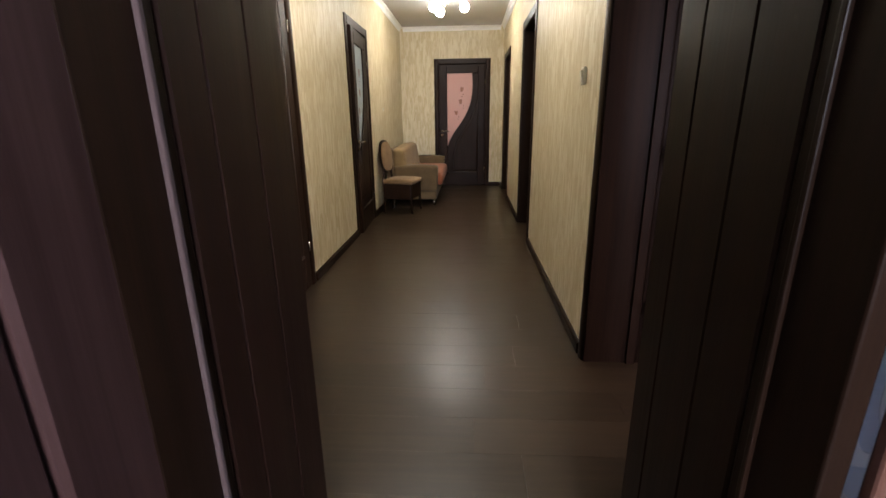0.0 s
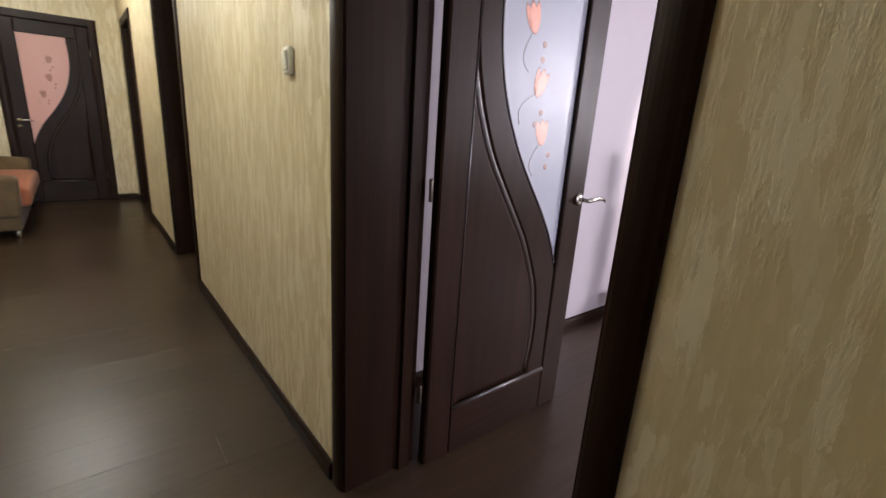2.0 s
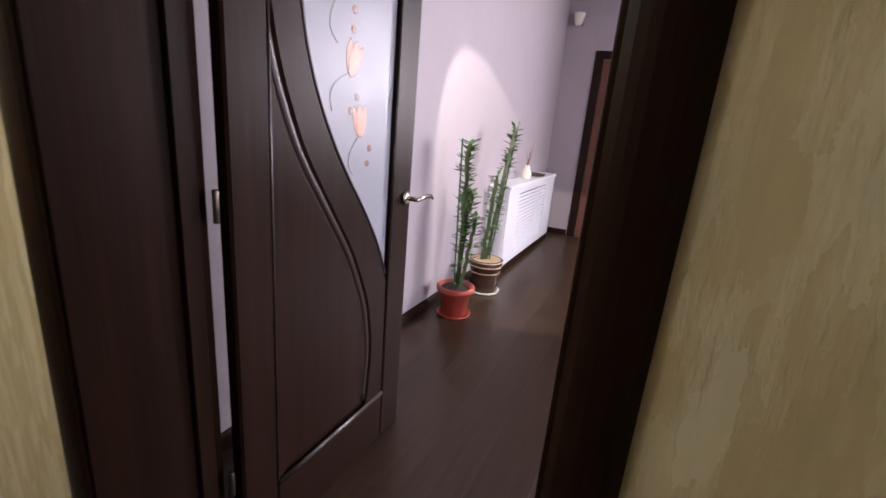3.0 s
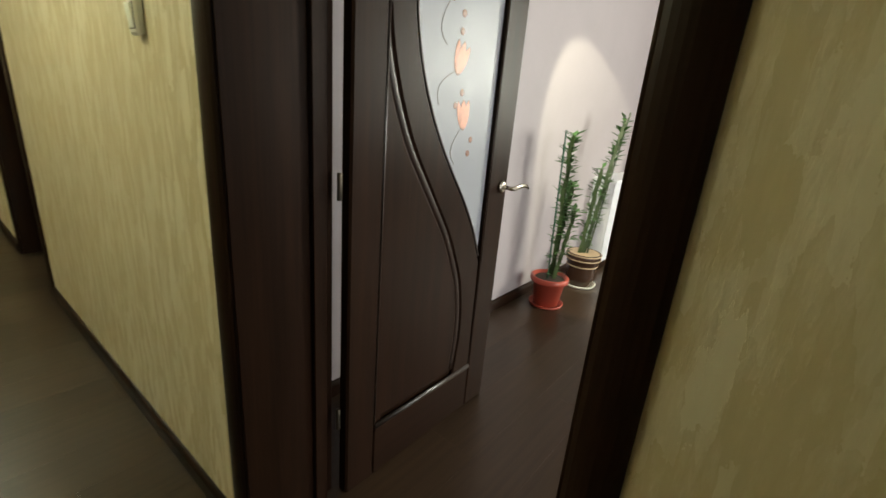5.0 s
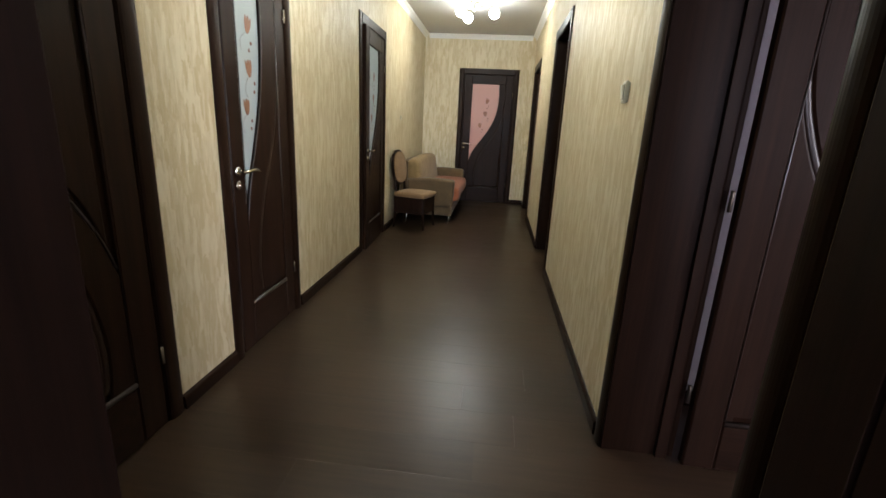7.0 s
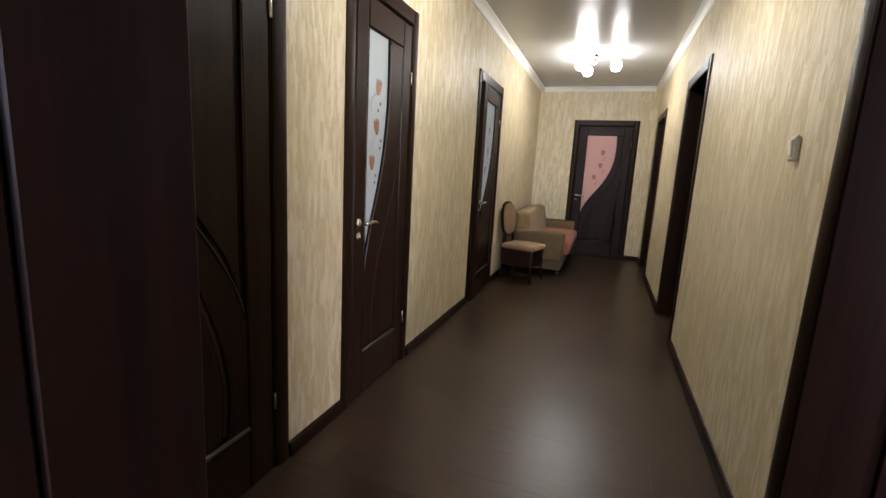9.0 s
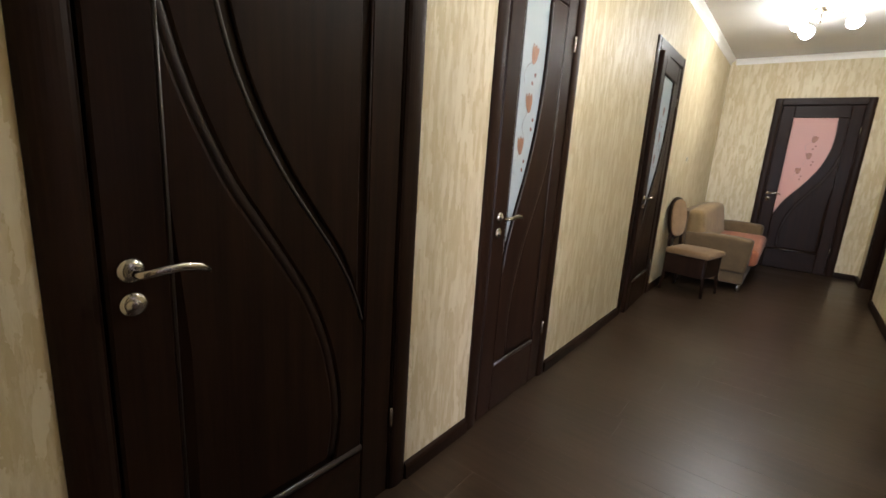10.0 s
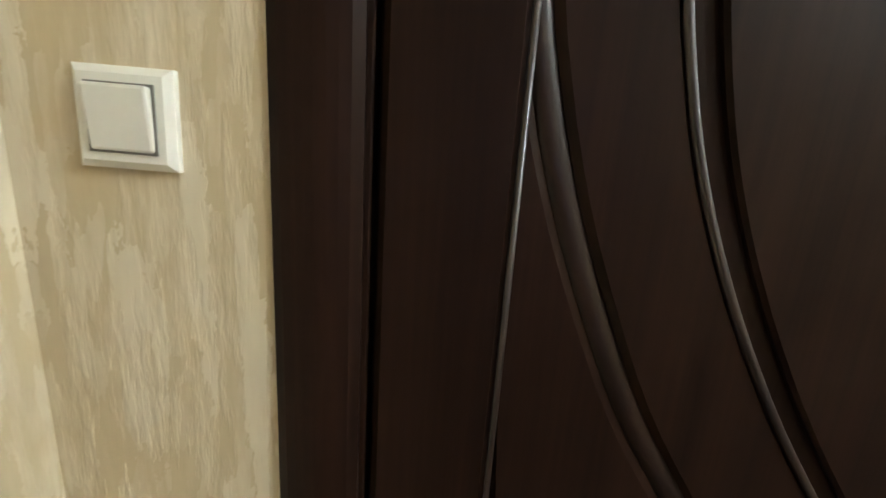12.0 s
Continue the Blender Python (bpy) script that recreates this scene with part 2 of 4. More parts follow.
BULB, _b = material("lit_globe", (0.9, 0.9, 0.88), 0.3)
_b.inputs["Emission Color"].default_value = (1.0, 0.94, 0.85, 1)
_b.inputs["Emission Strength"].default_value = 86.0
PANE, _b = material("clear_pane", (1, 1, 1), 0.02)
_b.inputs["Transmission Weight"].default_value = 1.0


# ---- mesh helpers ----
def box(bm, x0, y0, z0, x1, y1, z1):
    r = bmesh.ops.create_cube(bm, size=1.0)
    c = Vector(((x0 + x1) / 2, (y0 + y1) / 2, (z0 + z1) / 2))
    for v in r["verts"]:
        v.co = Vector((v.co.x * (x1 - x0), v.co.y * (y1 - y0), v.co.z * (z1 - z0))) + c
    return r["verts"]


def soft_box(x0, y0, z0, x1, y1, z1, r=0.005, seg=2):
    bm = bmesh.new()
    box(bm, x0, y0, z0, x1, y1, z1)
    bmesh.ops.bevel(bm, geom=bm.edges[:], offset=r, segments=seg, profile=0.5, affect="EDGES")
    return bm


def mesh_of(bm, name, mats, smooth=False):
    bmesh.ops.recalc_face_normals(bm, faces=bm.faces[:])
    me = bpy.data.meshes.new(name)
    bm.to_mesh(me)
    bm.free()
    for m in mats if isinstance(mats, (list, tuple)) else [mats]:
        me.materials.append(m)
    if smooth:
        me.polygons.foreach_set("use_smooth", [True] * len(me.polygons))
    return me


def part(name, bm, mat, parent, label="", smooth=False):
    ob = new(name, mesh_of(bm, name, mat, smooth))
    ob.parent = parent
    if label:
        tagged(ob, label)
    return ob


def thing(name, label, category, at=None, group="", kind=""):
    ob = new(name)
    ob.empty_display_size = 0.1
    if at is not None:
        ob.matrix_world = at
    return tagged(ob, label, category, group, kind)


def slab(name, bm, mat, label, kind="structure", smooth=False):
    return tagged(new(name, mesh_of(bm, name, mat, smooth)), label, name.split("_")[0], kind=kind)


def lathe(profile, seg=28, cx=0.0, cy=0.0):
    """A turned solid from (radius, height) pairs."""
    bm = bmesh.new()
    rings = []
    for r, z in profile:
        rings.append([bm.verts.new((cx + r * math.cos(2 * math.pi * i / seg), cy + r * math.sin(2 * math.pi * i / seg), z)) for i in range(seg)])
    for a, b in zip(rings, rings[1:]):
        for i in range(seg):
            bm.faces.new((a[i], a[(i + 1) % seg], b[(i + 1) % seg], b[i]))
    bm.faces.new(rings[0][::-1])
    bm.faces.new(rings[-1])
    return bm


def tube(points, radii, seg=10):
    """A round bar along points, with a radius (or two half-widths) for each."""
    bm = bmesh.new()
    rings, pts = [], [Vector(p) for p in points]
    for i, p in enumerate(pts):
        d = (pts[min(i + 1, len(pts) - 1)] - pts[max(i - 1, 0)]).normalized()
        side = d.cross(Vector((0, 0, 1)) if abs(d.z) < 0.9 else Vector((0, 1, 0))).normalized()
        up = side.cross(d)
        r = radii[i] if isinstance(radii, (list, tuple)) else radii
        ra, rb = r if isinstance(r, (list, tuple)) else (r, r)
        rings.append([bm.verts.new(p + side * ra * math.cos(2 * math.pi * k / seg) + up * rb * math.sin(2 * math.pi * k / seg)) for k in range(seg)])
    for a, b in zip(rings, rings[1:]):
        for k in range(seg):
            bm.faces.new((a[k], a[(k + 1) % seg], b[(k + 1) % seg], b[k]))
    bm.faces.new(rings[0][::-1])
    bm.faces.new(rings[-1])
    return bm


def ridge(line, half, y, rise, seg=8):
    """A half-round moulding along a line in x and z, standing proud towards -y."""
    bm = bmesh.new()
    pts = [Vector((x, 0, z)) for x, z in line]
    rows = []
    for i, p in enumerate(pts):
        d = (pts[min(i + 1, len(pts) - 1)] - pts[max(i - 1, 0)]).normalized()
        side = Vector((-d.z, 0, d.x))
        row = []
        for k in range(seg + 1):
            a = math.pi * k / seg
            q = p + side * half * math.cos(a)
            row.append(bm.verts.new((q.x, y - rise * math.sin(a), q.z)))
        rows.append(row)
    for a, b in zip(rows, rows[1:]):
        for k in range(seg):
            bm.faces.new((a[k], a[k + 1], b[k + 1], b[k]))
        bm.faces.new((a[seg], a[0], b[0], b[seg]))
    bm.faces.new(rows[0][::-1])
    bm.faces.new(rows[-1])
    return bm


def plate(outline, y_front, y_back, lip=0.0, drop=0.0):
    """A board from an outline in x and z; its front may have a sloping lip."""
    bm = bmesh.new()
    vs = [bm.verts.new((x, y_back, z)) for x, z in outline]
    f = bm.faces.new(vs)
    r = bmesh.ops.extrude_face_region(bm, geom=[f])
    front = [v for v in r["geom"] if isinstance(v, bmesh.types.BMVert)]
    for v in front:
        v.co.y = y_front + drop
    if lip:
        face = [e for e in r["geom"] if isinstance(e, bmesh.types.BMFace)]
        bmesh.ops.recalc_face_normals(bm, faces=bm.faces[:])
        bmesh.ops.inset_region(bm, faces=face, thickness=lip, depth=0.0, use_even_offset=True)
        for v in face[0].verts:
            v.co.y = y_front
    return bm


# ---- doors ----
# The S-shaped edges of the leaf: height and share of the field's width, from the wooden side.
CURVE_A = [(1.86, 0.19), (1.70, 0.17), (1.55, 0.178), (1.44, 0.215), (1.33, 0.275), (1.22, 0.37), (1.10, 0.505), (1.0, 0.645), (0.91, 0.775), (0.80, 0.90), (0.66, 1.0)]
CURVE_B = [(1.60, 0.0), (1.44, 0.025), (1.32, 0.085), (1.23, 0.15), (1.10, 0.265), (1.0, 0.395), (0.94, 0.47), (0.85, 0.58), (0.79, 0.65), (0.63, 0.765), (0.47, 0.825), (0.36, 0.825), (0.25, 0.80)]


def smooth_line(table, steps=44):
    zs = [z for z, _ in table][::-1]
    us = [u for _, u in table][::-1]
    out = []
    for i in range(steps + 1):
        z = zs[0] + (zs[-1] - zs[0]) * i / steps
        u = 0.0
        for d in (-0.04, -0.02, 0.0, 0.02, 0.04):
            u += float(np.interp(z + d, zs, us)) / 5
        out.append((z, u))
    out[0], out[-1] = (zs[0], us[0]), (zs[-1], us[-1])
    return out


def handle_set(parent, x, z, way, y=0.0, lock=True):
    """Two round roses, a curved lever and a lock cylinder on the face y, facing -y."""
    rose = lathe([(0.0225, 0), (0.024, 0.003), (0.023, 0.009), (0.015, 0.013), (0.011, 0.014)], 24)
    bmesh.ops.transform(rose, matrix=pose(x, y, z, 90, 0, 0), verts=rose.verts[:])
    lever = part("handle", rose, CHROME, parent, "satin nickel lever handle on a round rose", True)
    bar = tube([(x, y - 0.01, z), (x, y - 0.045, z), (x + way * 0.006, y - 0.05, z), (x + way * 0.04, y - 0.052, z + 0.004), (x + way * 0.075, y - 0.051, z + 0.006), (x + way * 0.105, y - 0.049, z + 0.001), (x + way * 0.125, y - 0.047, z - 0.010)],
               [0.008, 0.008, 0.0085, (0.005, 0.009), (0.0045, 0.0085), (0.004, 0.0075), (0.003, 0.005)], 12)
    part("lever", bar, CHROME, lever, smooth=True)
    if not lock:
        return
    key = lathe([(0.0225, 0), (0.024, 0.003), (0.023, 0.008), (0.015, 0.011), (0.009, 0.0115), (0.009, 0.015), (0.004, 0.015)], 24)
    bmesh.ops.transform(key, matrix=pose(x, y, z - 0.066, 90, 0, 0), verts=key.verts[:])
    part("lock_rose", key, CHROME, parent, "round satin nickel lock rose", True)


def flower(parent, x, z, size, tilt, petal, y):
    """A tulip drawn on the glass: a cup of three petals with a darker edge, a curling stalk and two buds."""
    ca, sa = math.cos(radians(tilt)), math.sin(radians(tilt))

    def put(px, pz):
        return x + px * ca + pz * sa, z - px * sa + pz * ca

    for i, (cx, lean, w, l) in enumerate(((-0.17, -14, 0.30, 0.95), (0.17, 14, 0.30, 0.95), (0.0, 0, 0.40, 1.0))):
        for big, mat, dy in ((1.0, OUTLINE, 0.0006), (0.90, petal, 0.0012)):
            bm = bmesh.new()
            vs = []
            for k in range(18):
                s = k / 18 * 2 * math.pi
                px = w * 0.5 * big * math.sin(s) * (1.0 - 0.35 * max(0, -math.cos(s)) ** 2)
                pz = l * 0.5 * big * -math.cos(s)
                la = radians(lean)
                u, v = put(size * (cx + px * math.cos(la) + pz * math.sin(la)), size * (-px * math.sin(la) + pz * math.cos(la)))
                vs.append(bm.verts.new((u, y - dy - 0.0003 * i, v)))
            bm.faces.new(vs)
            part("petal" if mat is petal else "petal_outline", bm, mat, parent)
    curl = [put(size * (-0.15 - 0.5 * math.sin(k * 0.5)), size * (-0.45 - 0.22 * k)) for k in range(6)]
    part("stalk", tube([(u, y - 0.0008, v) for u, v in curl], 0.0011, 5), STALK, parent)
    for dx, dz in ((0.45, -0.85), (0.30, -1.3)):
        u, v = put(dx * size, dz * size)
        bm = lathe([(0.001, 0), (0.11 * size, 0.0005), (0.10 * size, 0.001), (0.001, 0.0012)], 10)
        bmesh.ops.transform(bm, matrix=pose(u, y, v, 90, 0, 0), verts=bm.verts[:])
        part("bud", bm, OUTLINE, parent)


def moulding(x0, x1, z1, edge=0.004, rise=0.009, n=8):
    """An upright casing board with a rounded face towards -y."""
    bm = bmesh.new()
    row = [(x0, 0.0)] + [(x0 + (x1 - x0) * k / n, -edge - rise * math.sin(math.pi * k / n) ** 0.6) for k in range(n + 1)] + [(x1, 0.0)]
    lo = [bm.verts.new((x, y, 0.0)) for x, y in row]
    hi = [bm.verts.new((x, y, z1)) for x, y in row]
    for k in range(len(row)):
        q = (k + 1) % len(row)
        bm.faces.new((lo[k], lo[q], hi[q], hi[k]))
    bm.faces.new(lo[::-1])
    bm.faces.new(hi)
    return bm


def door(name, label, m, width=0.75, leaf_w=None, glazed=True, mirror=False, lock="glass", petal=PETAL_BROWN, swing=0.0, hinge_side="wood", front=0.004, wall=0.25, casing=0.085, far_casing=None, recess=0.0, narrow=False, shift=(0.0, 0.0), rail=0.25, glass=GLASS, tulips=None, bow=0.0, lever_out=False, hinges=(1.72, 0.30)):
    """A door with jambs, casing and leaf. Local: x along the wall from the leaf's left edge, -y towards the viewer with the wall's face at y = 0, z up.
    The leaf's wooden side is at the left unless mirrored. recess: how far behind the face the leaf sits. swing: degrees it stands open towards the viewer."""
    root = thing(name, label, "door", m, kind="structure")
    W, Hh = width, 2.0
    # casing and jambs
    gap = 0.004
    wide = far_casing or casing
    for x0, x1 in ((-casing, -gap - 0.006), (W + gap + 0.006, W + wide)):
        part("casing", moulding(x0, x1, Hh + casing), WENGE, root)
    part("casing", soft_box(-gap - 0.0055, -0.0110, Hh + 0.008, W + gap + 0.0055, 0.0, Hh + casing, 0.004), WENGE_ACROSS if abs(m[0][0]) > 0.5 else WENGE_ALONG, root)
    for x0, x1 in ((-0.03, -gap), (W + gap, W + 0.03)):
        part("jamb", soft_box(x0, 0.0005, 0.0, x1, wall, Hh + 0.004, 0.002), WENGE, root)
    part("jamb", soft_box(-0.03, 0.0005, Hh + 0.0045, W + 0.03, wall, Hh + 0.03, 0.002), WENGE, root)
    if recess >= 0.2:
        for x0, x1 in ((-casing, -0.005), (W + 0.005, W + casing)):
            part("casing", soft_box(x0, wall + 0.0005, 0.0, x1, wall + 0.02, Hh + casing, 0.004), WENGE, root)
    ys = max(recess, 0.0) + 0.03 if recess < 0.2 else recess - 0.05
    for x0, x1 in ((-gap - 0.001, 0.012), (W - 0.012, W + gap + 0.001)):
        part("stop", soft_box(x0, ys, 0.0, x1, ys + 0.04, Hh + 0.002, 0.002), WENGE, root)
    part("stop", soft_box(0.0125, ys, Hh - 0.012, W - 0.0125, ys + 0.04, Hh + 0.004, 0.002), WENGE, root)
    if recess < 0.2:
        part("threshold", soft_box(0.0125, ys, 0.0005, W - 0.0125, ys + 0.04, 0.016, 0.004), WENGE, root)
    # leaf
    W = leaf_w or W
    hx = 0.0 if (hinge_side == "wood") != mirror else W
    y0 = recess - (front if recess == 0 else 0)
    turn = pose(hx + shift[0], y0 + shift[1], 0, 0, 0, swing) @ pose(-hx, 0, 0)

    def X(x):
        return W - x if mirror else x

    def leafpart(nm, bm, mat, parent=root, lbl="", smooth=False):
        bmesh.ops.transform(bm, matrix=turn, verts=bm.verts[:])
        return part(nm, bm, mat, parent, lbl, smooth)

    a, c = 0.113 * min(1, W / 0.75) ** 0.5, 0.125 * min(1, W / 0.75) ** 0.5
    fx0, fx1, fz0, fz1 = a, W - c, rail, 1.86
    fw = fx1 - fx0
    T = 0.04

    def sb(x0, z0, x1, z1):
        xa, xb = sorted((X(x0), X(x1)))
        return soft_box(xa, 0.0, z0, xb, T, z1, 0.006, 1)

    across = WENGE_ACROSS if abs(m[0][0]) > 0.5 else WENGE_ALONG
    leafpart("stile", sb(0.002, 0.008, fx0, Hh - 0.002), WENGE)
    leafpart("stile", sb(fx1, 0.008, W - 0.002, Hh - 0.002), WENGE)
    leafpart("bottom_rail", sb(fx0, 0.008, fx1, fz0), across)
    leafpart("top_rail", sb(fx0, fz1, fx1, Hh - 0.002), across)
    k0, k1 = (0.27, 0.73) if narrow else (0.0, 1.0)
    def bowed(z, u):
        return u - bow * max(0.0, math.sin(math.pi * min(1, max(0, (z - 0.6) / 1.0))))

    A = [(z, fx0 + fw * (k0 + k1 * bowed(z, u))) for z, u in smooth_line(CURVE_A)]
    B = [(z, fx0 + fw * (bowed(z, u) if not narrow else u * (0.6 + 0.4 * u))) for z, u in smooth_line(CURVE_B[:-1] + [(rail, 0.79)])]
    B = [(z, max(x, fx0 + 0.0005)) for z, x in B]
    low = [(X(fx0), fz0)] + [(X(x), z) for z, x in B] + [(X(fx0), B[-1][0] + 0.001)]
    leafpart("lower_panel", plate(low[:-1], 0.005, 0.034, 0.030, 0.011), WENGE)
    band = [(X(x), z) for z, x in B] + [(X(fx0), fz1)] + [(X(x), z) for z, x in A[::-1]] + [(X(fx1), fz0)]
    leafpart("s_band", plate(band, 0.001, 0.038, 0.007, 0.006), WENGE)
    up = [(X(fx1), A[0][0])] + [(X(x), z) for z, x in A] + [(X(fx1), fz1)]
    if glazed:
        pane = leafpart("glass_pane", plate(up[1:], 0.016, 0.022), glass, root, "frosted glass pane with painted tulips")
        for z, f, s, tl in tulips or ((1.61, 0.52, 0.085, -12), (1.415, 0.56, 0.085, 8), (1.235, 0.70, 0.08, 4)):
            flower(pane, X(fx0 + fw * (k0 + k1 * f)), z, s, tl * (-1 if mirror else 1), petal, 0.016)
        for ch in pane.children:
            ch.data.transform(turn)
    else:
        leafpart("panel_ground", plate(up[1:], 0.015, 0.034), WENGE)
        inner = [(x + min(0.030, 0.3 * (fx1 - 0.012 - x)), z) for z, x in A if x < fx1 - 0.03]
        turn_z = [z for z, x in A if x < fx1 - 0.11][0]
        field = [(X(x), z) for x, z in inner] + [(X(fx1 - 0.028), inner[-1][1]), (X(fx1 - 0.028), turn_z)]
        leafpart("upper_panel", plate(field, 0.006, 0.0145, 0.004, 0.003), WENGE)
    leafpart("bead", ridge([(X(x), z) for z, x in A[1:-1]], 0.0045, 0.003, 0.0055), GLOSSY, smooth=True)
    leafpart("bead", ridge([(X(x - 0.012), z) for z, x in B[1:-2]], 0.013, 0.011, 0.0075), LACQUER, smooth=True)
    for xe, mat in ((fx0 + 0.002, GLOSSY), (fx1 - 0.002, WENGE)):
        leafpart("bead", ridge([(X(xe), fz0 + 0.010), (X(xe), fz1 - 0.004)], 0.003, 0.002, 0.003), mat, smooth=True)
    leafpart("bead", ridge([(X(fx0 + 0.004), fz0), (X(fx1 - 0.004), fz0)], 0.011, 0.003, 0.010), GLOSSY, smooth=True)
    # fittings
    lx = (W - 0.042) if lock == "glass" else 0.042
    wx = -1 if lock == "glass" else 1
    if mirror:
        lx, wx = W - lx, -wx
    n0 = set(root.children)
    handle_set(root, lx, 0.938, -wx if lever_out else wx, lock=not lever_out)
    for ob in set(root.children) - n0:
        for o in (ob, *ob.children):
            o.data.transform(turn)
    hs = 1 if hx == 0 else -1
    for z in hinges:
        bm = lathe([(0.006, z - 0.035), (0.007, z - 0.033), (0.007, z + 0.033), (0.006, z + 0.035)], 10, hx + shift[0] * 0.6, y0 + shift[1] * 0.6 - 0.004)
        part("hinge", bm, DARK_METAL if recess >= 0.2 else CHROME, root, smooth=True)
    return root


def on_left(y):
    """Local frame of a door on the left wall: its left edge at y as seen from the corridor."""
    return pose(XL, y, 0, 0, 0, 90)


def on_right(y):
    return pose(XR, y, 0, 0, 0, -90)


# ---- structure ----
XL, XR, YE, YF, ZC = -1.24, 0.46, 8.36, 1.255, 2.565
YB = 0.84
JB = 0.03


def wall(name, label, x0, y0, x1, y1, holes, mats, pick, z1=ZC):
    """A wall along its longer side, with openings (from, to, bottom, top) right through it."""
    bm = bmesh.new()
    along_x = (x1 - x0) > (y1 - y0)
    a0, a1 = (x0, x1) if along_x else (y0, y1)

    def put(p, q, zb, zt):
        if q - p < 1e-6 or zt - zb < 1e-6:
            return
        if along_x:
            box(bm, p, y0, zb, q, y1, zt)
        else:
            box(bm, x0, p, zb, x1, q, zt)

    at = a0
    for p, q, zb, zt in sorted(holes):
        put(at, p, 0, z1)
        put(p, q, 0, zb)
        put(p, q, zt, z1)
        at = q
    put(at, a1, 0, z1)
    for f in bm.faces:
        f.material_index = pick(f.calc_center_median(), f.normal)
    bm.normal_update()
    for f in bm.faces:
        f.material_index = pick(f.calc_center_median(), f.normal)
    me = bpy.data.meshes.new(name)
    bm.to_mesh(me)
    bm.free()
    for m in mats:
        me.materials.append(m)
    return tagged(new(name, me), label, "wall", kind="structure")


bm = bmesh.new()
box(bm, -4.4, -2.6, -0.12, 5.8, 11.6, 0.0)
slab("floor", bm, FLOOR, "dark brown laminate plank floor with a worn sheen")
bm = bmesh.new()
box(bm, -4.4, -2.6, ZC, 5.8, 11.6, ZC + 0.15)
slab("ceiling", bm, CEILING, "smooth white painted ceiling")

# leaf edges along the walls: (start, width)
L1, L2, L3 = (1.556, 0.755), (2.868, 0.590), (4.945, 0.76)
R1, R2, R3 = (1.675, 0.780), (4.68, 0.80), (7.14, 0.80)
E1 = (-0.600, 0.76)
TOP = 2.03


def hole(d):
    return (d[0] - JB, d[0] + d[1] + JB, 0.0, TOP)


wall("wall_left", "cream streaked wallpaper on the corridor wall", XL - 0.22, YF, XL, YE, [hole(L1), hole(L2), hole(L3)], [WALLPAPER, PLASTER], lambda c, n: 0 if n.x > 0.5 and c.x > XL - 0.01 else 1)
wall("wall_right", "cream streaked wallpaper on the corridor wall", XR, YF, XR + 0.25, YE, [hole(R1), hole(R2), hole(R3)], [WALLPAPER, LILAC], lambda c, n: 0 if n.x < -0.5 and c.x < XR + 0.01 else 1)
wall("wall_end", "cream streaked wallpaper on the end wall", XL - 0.22, YE, XR + 0.25, YE + 0.2, [hole(E1)], [WALLPAPER, PINK], lambda c, n: 0 if n.y < -0.5 and c.y < YE + 0.01 else 1)
wall("wall_entry", "thick wall round the entry doorway, papered cream and pale blue", -2.6, YB, XR + 0.25, YF, [(-0.46, 0.265, 0.0, 2.05)], [WALLPAPER, DAMASK], lambda c, n: 0 if n.y > 0.5 and c.y > YF - 0.01 else 1)
# the room behind the open door
WIN1 = (-1.35, 0.05, 1.0, 2.35)
wall("wall_room_north", "pale lilac painted wall behind the potted plants", XR + 0.25, 2.85, 5.7, 3.05, [], [LILAC], lambda c, n: 0)
wall("wall_room_east", "pale lilac painted wall with a brown door and a window", 5.5, -2.4, 5.7, 2.85, [WIN1], [LILAC], lambda c, n: 0)
wall("wall_room_south", "pale lilac painted wall with an added window, out of view", 0.71, -2.6, 5.7, -2.4, [(0.925, 1.825, 0.7, 2.3)], [LILAC], lambda c, n: 0)
wall("wall_room_west", "pale painted partition wall", 0.55, -2.4, 0.71, YB, [], [LILAC, DAMASK], lambda c, n: 1 if n.x < -0.5 else 0)
# the room where the walk begins
wall("wall_start_south", "pale blue embossed wallpaper with a window", -2.6, -2.6, 0.71, -2.4, [(-0.10, 0.50, 1.25, 2.35)], [DAMASK], lambda c, n: 0)
wall("wall_start_west", "pale blue embossed wallpaper", -2.6, -2.4, -2.4, YB, [], [DAMASK], lambda c, n: 0)
# rooms behind the closed doors: out of view, windows added to backlight the panes
wall("wall_west", "plain outer wall with an added window, out of view", -4.4, YF, -4.2, 8.56, [(3.0, 5.0, 0.8, 2.1)], [PLASTER], lambda c, n: 0)
wall("wall_west_south", "plain partition wall", -4.2, YF - 0.01, -2.6, YF + 0.15, [], [PLASTER], lambda c, n: 0)
wall("wall_west_north", "plain partition wall", -4.2, 8.36, -1.46, 8.56, [], [PLASTER], lambda c, n: 0)
wall("wall_far_west", "pink painted wall with an added window, out of view", -1.9, 8.56, -1.7, 11.4, [(9.55, 10.85, 0.8, 2.1)], [PINK], lambda c, n: 0)
wall("wall_far_east", "pink painted wall", 0.9, 8.56, 1.1, 11.4, [], [PINK], lambda c, n: 0)
wall("wall_far_north", "pink painted outer wall", -1.9, 11.4, 1.1, 11.6, [], [PINK], lambda c, n: 0)
wall("wall_far_south", "pink painted wall", 0.71, 8.36, 1.1, 8.56, [], [PINK], lambda c, n: 0)
wall("wall_behind_right", "plain partition wall behind the closed doors", 1.6, 3.05, 1.75, 8.36, [], [PLASTER], lambda c, n: 0)


